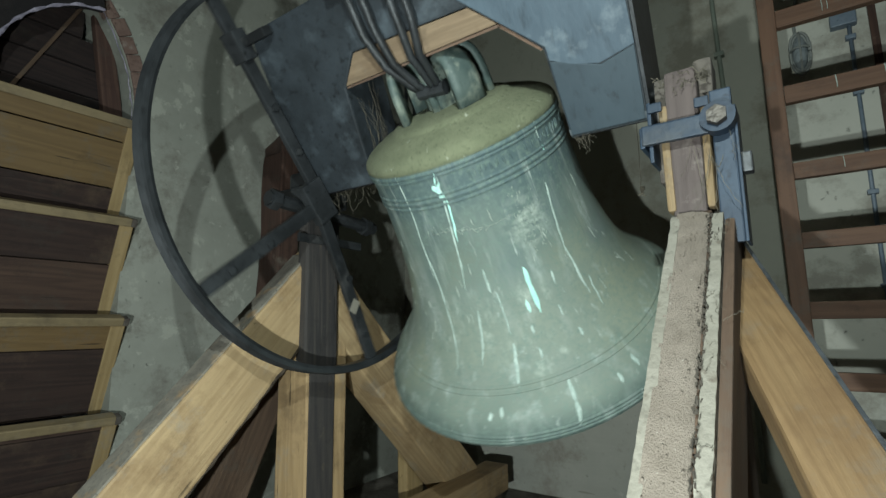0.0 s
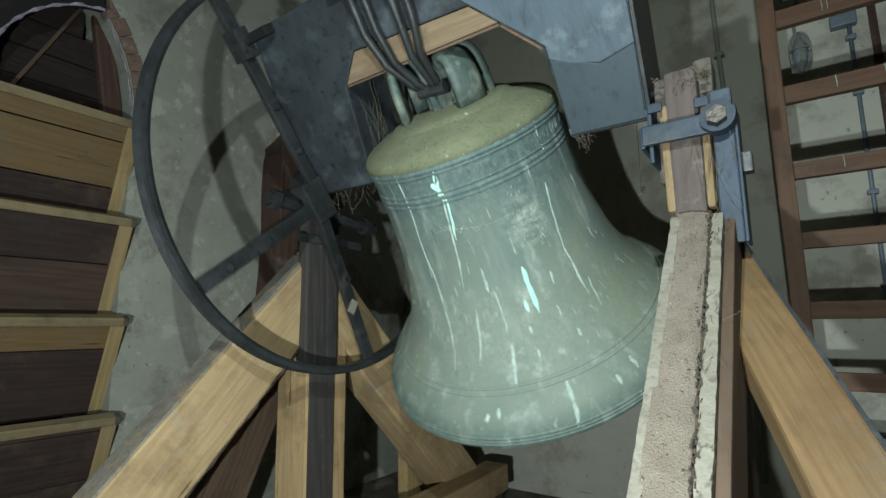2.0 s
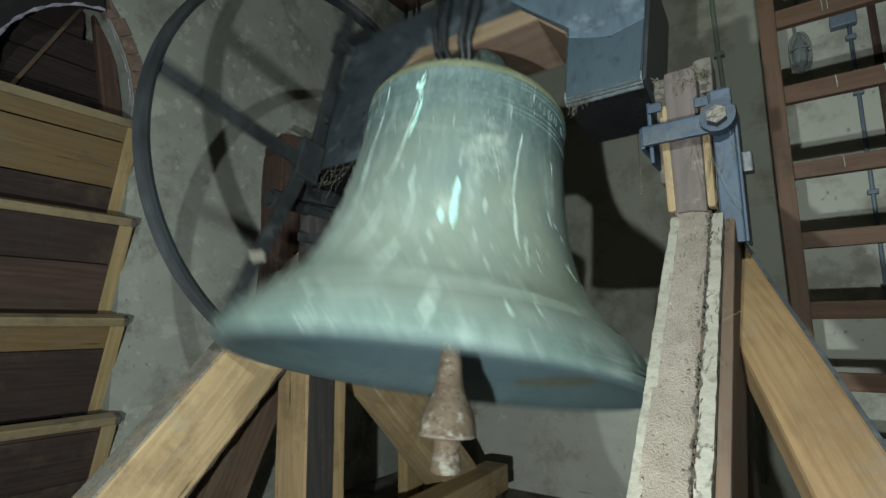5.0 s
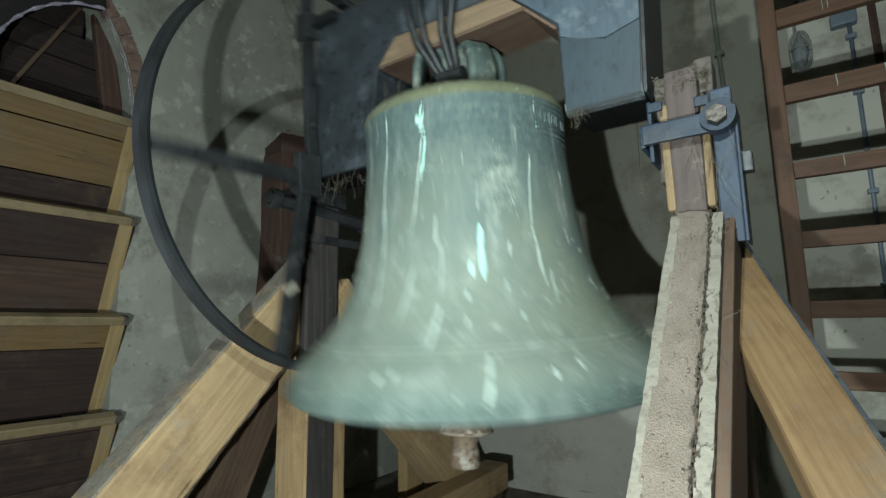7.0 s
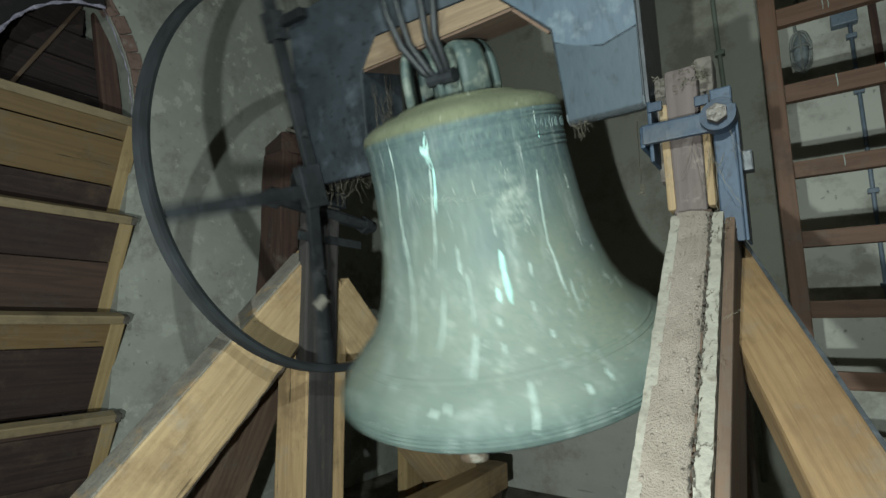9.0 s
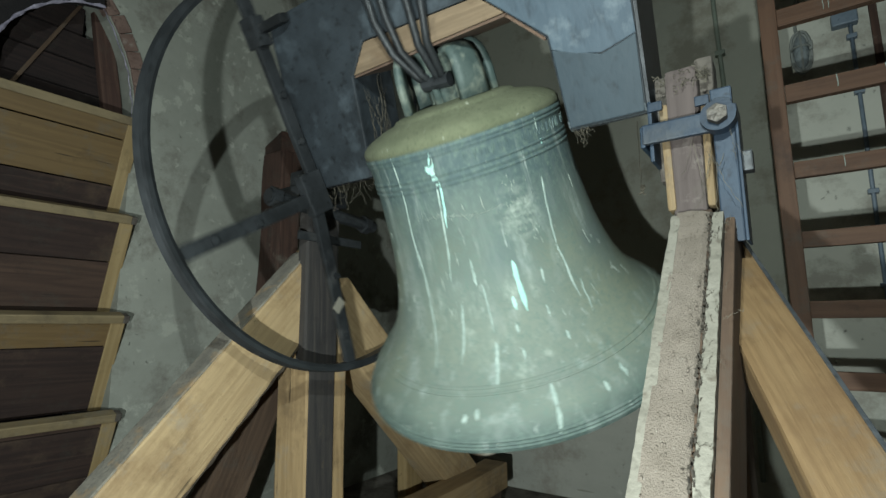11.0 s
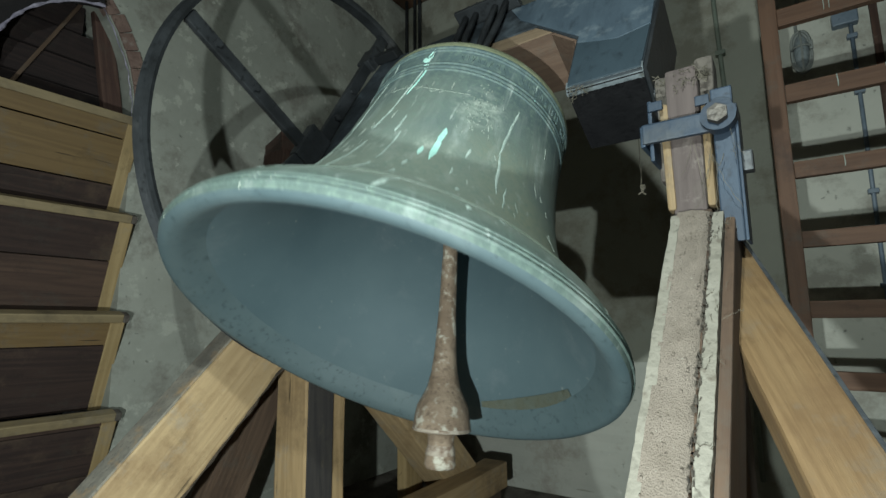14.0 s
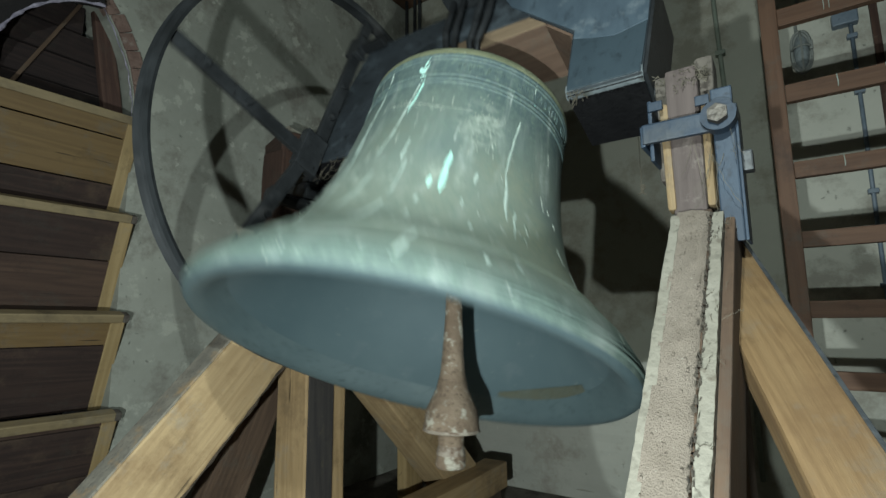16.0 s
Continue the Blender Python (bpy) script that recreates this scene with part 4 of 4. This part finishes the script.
def east_frame():
    g = thing("bell_frame", "dusty pine A-frame with flaked cream edges and blue steel fittings", "frame")
    low, high = Vector((0, -0.35, -0.046)), Vector((0, 1.095, 1.4255))
    k = (GROUND + 0.02 - low.z) / (high.z - low.z)
    low = low.lerp(high, k)
    length = (high - low).length
    face = along(low, high, (1, 0, 0))
    # local y points under the brace or over it: the dusty face is the upper one
    up = -1 if (face.to_3x3() @ Vector((0, 1, 0))).z < 0 else 1

    def slab(x0, x1, y0, y1, z1=length, bevel=0.004):
        return block(x0, x1, min(y0 * up, y1 * up), max(y0 * up, y1 * up), 0, z1, bevel)
    core = slab(-0.182, -0.128, -0.13, -0.004)
    part("core", core, BROWN_TIMBER, g, m=face)
    part("cream_plank", flaked(slab(-0.199, -0.182, -0.14, 0.004, length * 0.985, 0), 3), CREAM, g, "flaked cream-painted plank", face)
    part("cream_plank", flaked(slab(-0.1265, -0.108, -0.14, 0.002, length * 0.985, 0), 4), CREAM, g, "flaked cream-painted plank", face)
    part("side_plank", slab(-0.107, -0.09, -0.16, -0.012), BROWN_TIMBER, g, m=face)
    part("dust_bed", dust_bed(-0.188, -0.1315, length * 0.99, up), DUST, g, "thick grey dust and droppings", face, smooth=True)
    bm = None
    rnd = random.Random(33)
    for k in range(330):
        z = length * (0.25 + 0.73 * rnd.random())
        x = rnd.gauss(-0.1285, 0.0024)
        p = Vector((x, up * rnd.uniform(-0.001, 0.006), z))
        q = p + Vector((rnd.uniform(-0.003, 0.003), up * rnd.uniform(-0.001, 0.003), rnd.uniform(0.002, 0.009)))
        bm = rod(p, q, rnd.uniform(0.0006, 0.0022), bm, 5)
    tagged(part("grime", bm, GRIME, g, "dark grime in the seams", face), kind="stuff")
    bm = None
    for k in range(46):
        z = length * (0.3 + 0.68 * rnd.random())
        p = Vector((rnd.uniform(-0.135, -0.1), up * 0.004, z))
        q = p + Vector((rnd.uniform(-0.01, 0.03), up * rnd.uniform(-0.01, 0.008), rnd.uniform(-0.05, 0.05)))
        bm = strand(p, q, rnd.uniform(0, 0.01), rnd.uniform(0.0002, 0.0005), 0.003, 800 + k, bm)
    tagged(part("cobweb", bm, WEB, g, "straw and cobweb", face), kind="stuff")
    timber("post", (-0.155, 1.19, GROUND), (-0.155, 1.19, 1.4), 0.09, 0.12, BROWN_TIMBER, g)
    # head with its fittings
    timber("head", (-0.168, 1.14, 1.38), (-0.166, 1.14, 1.725), 0.062, 0.09, MAUVE_WOOD, g, wave=0.003, label="weathered reddish post head")
    timber("cheek", (-0.2, 1.115, 1.425), (-0.203, 1.12, 1.655), 0.018, 0.05, CHEEK, g, wave=0.002)
    timber("cheek", (-0.128, 1.115, 1.425), (-0.126, 1.12, 1.655), 0.016, 0.05, CHEEK, g, wave=0.002)
    timber("back_cheek", (-0.122, 1.17, 1.4), (-0.124, 1.17, 1.755), 0.036, 0.07, GREY_WOOD, g, wave=0.006)
    timber("back_cheek", (-0.214, 1.17, 1.5), (-0.212, 1.17, 1.735), 0.03, 0.06, GREY_WOOD, g, wave=0.006)
    b = thing("bearing", "blue-painted steel bearing clamp with large hexagon bolt on the post head", "bearing")
    part("strap", block(-0.242, -0.105, 1.062, 1.076, 1.565, 1.607, 0.004), BLUE_STEEL, b, "blue steel strap", m=pose(0, 0, 0, 0, 0, 0))
    part("strap_end", block(-0.246, -0.236, 1.066, 1.22, 1.56, 1.605, 0.003), BLUE_STEEL, b)
    part("eye", rod((-0.1, 1.078, 1.59), (-0.1, 1.052, 1.592), 0.031, None, 24), BLUE_STEEL, b)
    part("bolt", hexagon((-0.1, 1.056, 1.59), (0, -1, 0.08), 0.019, 0.018), BOLT, b, "worn steel hexagon bolt")
    part("back_plate", block(-0.114, -0.076, 1.085, 1.1, 1.352, 1.658, 0.003), BLUE_STEEL, b, "blue angle plate")
    part("back_flange", block(-0.076, -0.07, 1.085, 1.16, 1.352, 1.62, 0.002), BLUE_STEEL, b)
    part("lug", block(-0.07, -0.052, 1.09, 1.12, 1.485, 1.525, 0.003), IRON, b)
    part("rivet", rod((-0.094, 1.086, 1.378), (-0.094, 1.081, 1.378), 0.006, None, 10), IRON, b)
    part("collar", block(-0.23, -0.222, 1.075, 1.15, 1.53, 1.66, 0.002), BLUE_STEEL, b)
    part("collar", block(-0.228, -0.2, 1.07, 1.078, 1.635, 1.655, 0.002), BLUE_STEEL, b)
    part("collar", block(-0.14, -0.114, 1.07, 1.078, 1.625, 1.645, 0.002), BLUE_STEEL, b)
    bm = None
    rnd = random.Random(21)
    for k in range(11):
        p = Vector((rnd.uniform(-0.16, -0.08), 1.06, rnd.uniform(1.5, 1.57)))
        q = p + Vector((rnd.uniform(-0.04, 0.05), rnd.uniform(-0.01, 0.02), rnd.uniform(-0.12, 0.0)))
        bm = strand(p, q, rnd.uniform(0, 0.03), rnd.uniform(0.0003, 0.0007), 0.002, 400 + k, bm)
    for k in range(24):
        p = Vector((rnd.uniform(-0.21, -0.11), 1.1, 1.7))
        q = p + Vector((rnd.uniform(-0.03, 0.03), rnd.uniform(-0.03, 0.03), rnd.uniform(-0.03, 0.025)))
        bm = strand(p, q, 0.0, rnd.uniform(0.0004, 0.001), 0.006, 500 + k, bm)
    tagged(part("cobweb", bm, WEB, b, "straw and cobweb"), kind="stuff")
    # brace running out to the side
    low, top = (0.366, -0.098, 0.270), (-0.163, 1.250, 1.369)
    low, top = Vector(low) + Vector((0.0096, 0.0025, 0.0015)), Vector(top) + Vector((0.0096, 0.0025, 0.0015))
    timber("side_brace", low, top, 0.096, 0.07, ORANGE_PINE, g, side=(1, 0.45, 0.3), label="knotty pine side brace")
    part("edge_strip", block(0.0445, 0.0505, -0.037, -0.012, 0.05, 1.82, 0.001), GALV, g, "grey metal edge strip", along(low, top, (1, 0.45, 0.3)))


def flaked(bm, seed):
    """Splits a plank along its length and chips its upper arris."""
    rnd = random.Random(seed)
    zs = [v.co.z for v in bm.verts]
    top = max(zs)
    for k in range(1, 110):
        bmesh.ops.bisect_plane(bm, geom=bm.verts[:] + bm.edges[:] + bm.faces[:], plane_co=(0, 0, top * k / 110), plane_no=(0, 0, 1))
    for v in bm.verts:
        n = 0.7 * noise.noise(Vector((seed, v.co.x * 40, v.co.z * 9))) + 0.9 * noise.noise(Vector((seed, 3, v.co.z * 46)))
        v.co.x += 0.0019 * n
        v.co.y += 0.002 * n
    return bm


def dust_bed(x0, x1, length, up, nx=10, nz=150):
    bm = bmesh.new()
    rows = []
    for j in range(nz + 1):
        z = length * j / nz
        row = []
        for i in range(nx + 1):
            x = x0 + (x1 - x0) * i / nx
            h = 0.0045 + 0.0025 * noise.noise(Vector((x * 60, z * 60, 1))) + 0.003 * noise.noise(Vector((x * 14, z * 9, 4))) - 0.007 * max(0.0, 2 * i / nx - 1) ** 3
            row.append(bm.verts.new((x + 0.002 * noise.noise(Vector((z * 30, i, 2))), up * h, z)))
        rows.append(row)
    for a, b in zip(rows, rows[1:]):
        for i in range(nx):
            bm.faces.new((a[i], a[i + 1], b[i + 1], b[i]))
    rnd = random.Random(2)
    for k in range(160):
        x, z = rnd.uniform(x0 + 0.004, x1 - 0.004), length * rnd.uniform(0.3, 1)
        r = rnd.uniform(0.0008, 0.0026)
        fresh = bmesh.new()
        bmesh.ops.create_icosphere(fresh, subdivisions=1, radius=r, matrix=Matrix.LocRotScale((x, up * 0.0055, z), None, (1, 0.6, 1.4)))
        joined(bm, fresh)
    bmesh.ops.recalc_face_normals(bm, faces=bm.faces)
    return bm


# ---- slatted frame, lamp, pipes ----
LADDER_Y = 2.07


def ladder():
    l = thing("slatted_frame", "red-stained slatted timber frame standing before the wall", "frame")
    k = LADDER_Y / 2.45
    for x in (-0.012, 0.98):
        timber("rail", (x * k, LADDER_Y, GROUND), (x * k, LADDER_Y, 3.2), 0.062 * k, 0.07, RED_WOOD, l, side=(1, 0, 0), wave=0.002, bevel=0.004)
    for z, h in ((2.8, 0.075), (2.466, 0.077), (2.13, 0.074), (1.806, 0.066), (1.523, 0.064), (1.249, 0.066), (0.985, 0.066), (0.73, 0.066), (0.47, 0.066)):
        zz = 1.2 + (z - 1.2) * k
        timber("rung", (0.019 * k, LADDER_Y, zz), (0.95 * k, LADDER_Y, zz), h * k, 0.03, RED_WOOD, l, side=(0, 0, 1), wave=0.0015, bevel=0.003)
    rnd = random.Random(4)
    for z in (2.466, 2.13, 1.806, 0.985):
        zz = 1.2 + (z - 1.2) * k
        for j in range(2):
            x = rnd.uniform(0.12, 0.3)
            w = rnd.uniform(0.0008, 0.002)
            part("dropping", tube([(x, LADDER_Y - 0.0155, zz + 0.03), (x + 0.002, LADDER_Y - 0.016, zz), (x + 0.001, LADDER_Y - 0.0155, zz - 0.03 * rnd.uniform(0.2, 1))], w, 5), LIME, l, "white dropping")


def wall_fittings():
    y = WALL_Y
    # plain dark strip standing upright against the wall
    batten = thing("wall_strip", "dark red-brown strip upright on the whitewashed wall", "batten")
    timber("batten", (0.372, y - 0.018, 1.2), (0.366, y - 0.018, 4.15), 0.028, 0.02, DULL_RED, batten, wave=0.002, bevel=0.003)
    lamp = thing("bulkhead_lamp", "unlit oval bulkhead lamp with wire guard on the wall", "lamp")
    cx, cz = 0.1, 2.44
    oval = [(cx + 0.038 * math.copysign(abs(math.cos(a)) ** 0.8, math.cos(a)), cz + 0.098 * math.copysign(abs(math.sin(a)) ** 0.8, math.sin(a))) for a in (2 * math.pi * k / 28 for k in range(28))]
    small = [(cx + (x - cx) * 0.82, cz + (z - cz) * 0.86) for x, z in oval]
    part("base", prism(oval, y - 0.035, y, 0.004), GREY_PLASTIC, lamp, "grey cast base")
    glass = bmesh.new()
    bmesh.ops.create_uvsphere(glass, u_segments=20, v_segments=12, radius=1, matrix=Matrix.LocRotScale((cx, y - 0.036, cz), None, (0.031, 0.04, 0.082)))
    part("glass", glass, LAMP_GLASS, lamp, "dull ribbed glass", smooth=True)
    part("guard", tube([(x, y - 0.04, z) for x, z in oval + oval[:1]], 0.006, 6), GREY_PLASTIC, lamp)
    part("guard_bar", tube([(cx + 0.037 * math.cos(u), y - 0.04 - 0.048 * math.sin(u), cz + 0.01) for u in (math.pi * k / 10 for k in range(11))], 0.005, 6), GREY_PLASTIC, lamp)
    part("guard_bar", tube([(cx, y - 0.04 - 0.058 * math.sin(u), cz + 0.095 * math.cos(u)) for u in (math.pi * k / 10 for k in range(11))], 0.005, 6), GREY_PLASTIC, lamp)
    part("clip", block(cx + 0.03, cx + 0.044, y - 0.06, y - 0.02, cz - 0.005, cz + 0.035, 0.003), GREY_PLASTIC, lamp)
    part("cable", tube([(cx - 0.01, y - 0.015, cz + 0.09), (cx - 0.012, y - 0.012, cz + 0.14), (cx + 0.01, y - 0.01, cz + 0.3), (cx, y - 0.01, cz + 0.7)], 0.007, 6), GREY_PLASTIC, lamp)
    box = thing("junction_box", "grey-blue junction box with conduit on the wall", "junction box")
    part("box", block(0.22, 0.315, y - 0.05, y, 2.515, 2.575, 0.006), CONDUIT, box)
    part("conduit", tube([(0.287, y - 0.02, 2.52), (0.287, y - 0.02, 2.0), (0.284, y - 0.02, 0.9)], 0.0085, 8), CONDUIT, box, "grey-blue conduit pipe", smooth=True)
    for z in (2.46, 2.2, 1.75, 1.35):
        part("clip", block(0.268, 0.306, y - 0.034, y, z - 0.01, z + 0.01, 0.003), CONDUIT, box)
    pipe = thing("conduit_pipe", "thin grey-green conduit clipped to the rendered wall", "pipe")
    part("pipe", tube([(-0.238, y - 0.02, 4.2), (-0.236, y - 0.02, 2.8), (-0.222, y - 0.02, 2.3), (-0.222, y - 0.02, 0.5)], 0.011, 8), GREEN_PIPE, pipe, smooth=True)
    for z in (2.55, 3.1, 2.0):
        part("clip", block(-0.25, -0.205, y - 0.036, y, z - 0.012, z + 0.012, 0.003), GREEN_PIPE, pipe)
    # hanger in the corner
    h = thing("corner_bracket", "rusty red iron bracket with three thin rods high in the corner", "bracket")
    part("plate", block(WALL_X, -2.0, 2.6, WALL_Y, 3.6, 3.68, 0.008), RED_WOOD, h)
    for x, yy in ((-2.22, 2.72), (-2.16, 2.74), (-2.1, 2.72)):
        part("rod", rod((x, yy, 2.6), (x, yy, 3.61), 0.012, None, 8), IRON, h)


def clutter():
    r = thing("wall_beam", "dark red timber end let into the broken plaster", "beam")
    timber("beam", (-2.12, 1.58, 1.3), (-2.12, 1.6, 2.08), 0.16, 0.12, DULL_RED, r, wave=0.012)
    timber("beam", (-2.295, 1.7, 2.12), (-2.02, 1.6, 2.12), 0.16, 0.1, DULL_RED, r, side=(0, 1, 0), wave=0.012)
    part("torn_paper", block(-0.06, 0.05, -0.002, 0.002, -0.012, 0.012), CREAM, r, "torn pale paper", m=pose(-2.06, 1.63, 2.19, 20, 30, 40))
    part("wedge", block(-0.05, 0.05, -0.03, 0.05, -0.014, 0.014, 0.003), CHEEK, r, "raw pine wedge", pose(-2.05, 1.56, 1.86, 4, 0, 0))
    p = thing("timber_stub", "short pale pine upright beside the sill", "timber")
    timber("stub", (-1.635, 2.035, GROUND), (-1.635, 2.035, 0.66), 0.06, 0.125, PALE_BATTEN, p)
    web = thing("hanging_thread", "dusty cobweb thread with a clump at its end", "cobweb")
    bm = strand((-0.35, 1.5, 1.79), (-0.35, 1.5, 1.585), 0.0, 0.0014, 0.0015, 7)
    for k in range(14):
        rnd = random.Random(k)
        c = Vector((-0.35, 1.5, 1.585 + rnd.uniform(-0.012, 0.012)))
        bm = strand(c, c + Vector([rnd.uniform(-0.012, 0.012) for _ in range(3)]), 0, 0.002, 0.003, 30 + k, bm, 4)
    part("thread", bm, WEB, web)


shell()
sound_opening()
BELL, CLAPPER = bell()
west_frame()
east_frame()
ladder()
wall_fittings()
clutter()


DRIFT = [(0, 0.5), (0.5, 0.3), (0.8, 1.0), (1, 2.0), (1.2, 0.6), (1.5, -1.3), (2, 0.5), (2.5, -1.4), (3, 1.2), (3.2, 2.2), (3.5, 0.8), (4, 1.0), (4.2, 0), (6.3, -2), (6.5, -1.5), (7, -1.4), (7.5, 1.9), (8, -0.7), (8.5, -1.8),
         (9, -0.1), (9.2, 0.2), (11.3, 1.5), (11.5, 0.2), (12, 1.3), (12.5, 1.3), (13, 1.6), (13.5, 0), (14, 1.8), (14.5, 1.6), (15, 1.2), (15.5, 0.1), (16, 0.2)]


def swing(t):
    """The bell's lean in degrees, mouth towards the lamps: a slowly dying pendulum."""
    u = 2.86 * t + 0.002 * t * t
    small = float(np.interp(t, [a for a, _ in DRIFT], [b for _, b in DRIFT]))
    return small - 2.71 + (-37.59 + 0.454 * t) * math.cos(u) + (11.63 - 0.2556 * t) * math.sin(u) - 0.08 * math.cos(3 * u) - 0.5 * math.sin(3 * u)


def clapper_lag(t):
    """The clapper's lean in the bell, which lags behind it."""
    u = 2.86 * t + 0.002 * t * t
    return (-30.58 + 0.187 * t) * math.cos(u) + (-1.63 + 0.293 * t) * math.sin(u) - 2.25 * math.sin(3 * u) + 0.07 * math.cos(3 * u)


def motions():
    times = [k / 10 for k in range(161)]
    walk(BELL, [(t, pose(*PIVOT, -swing(t))) for t in times])
    walk(CLAPPER, [(t, pose(0, 0, -0.11, clapper_lag(t))) for t in times])


motions()
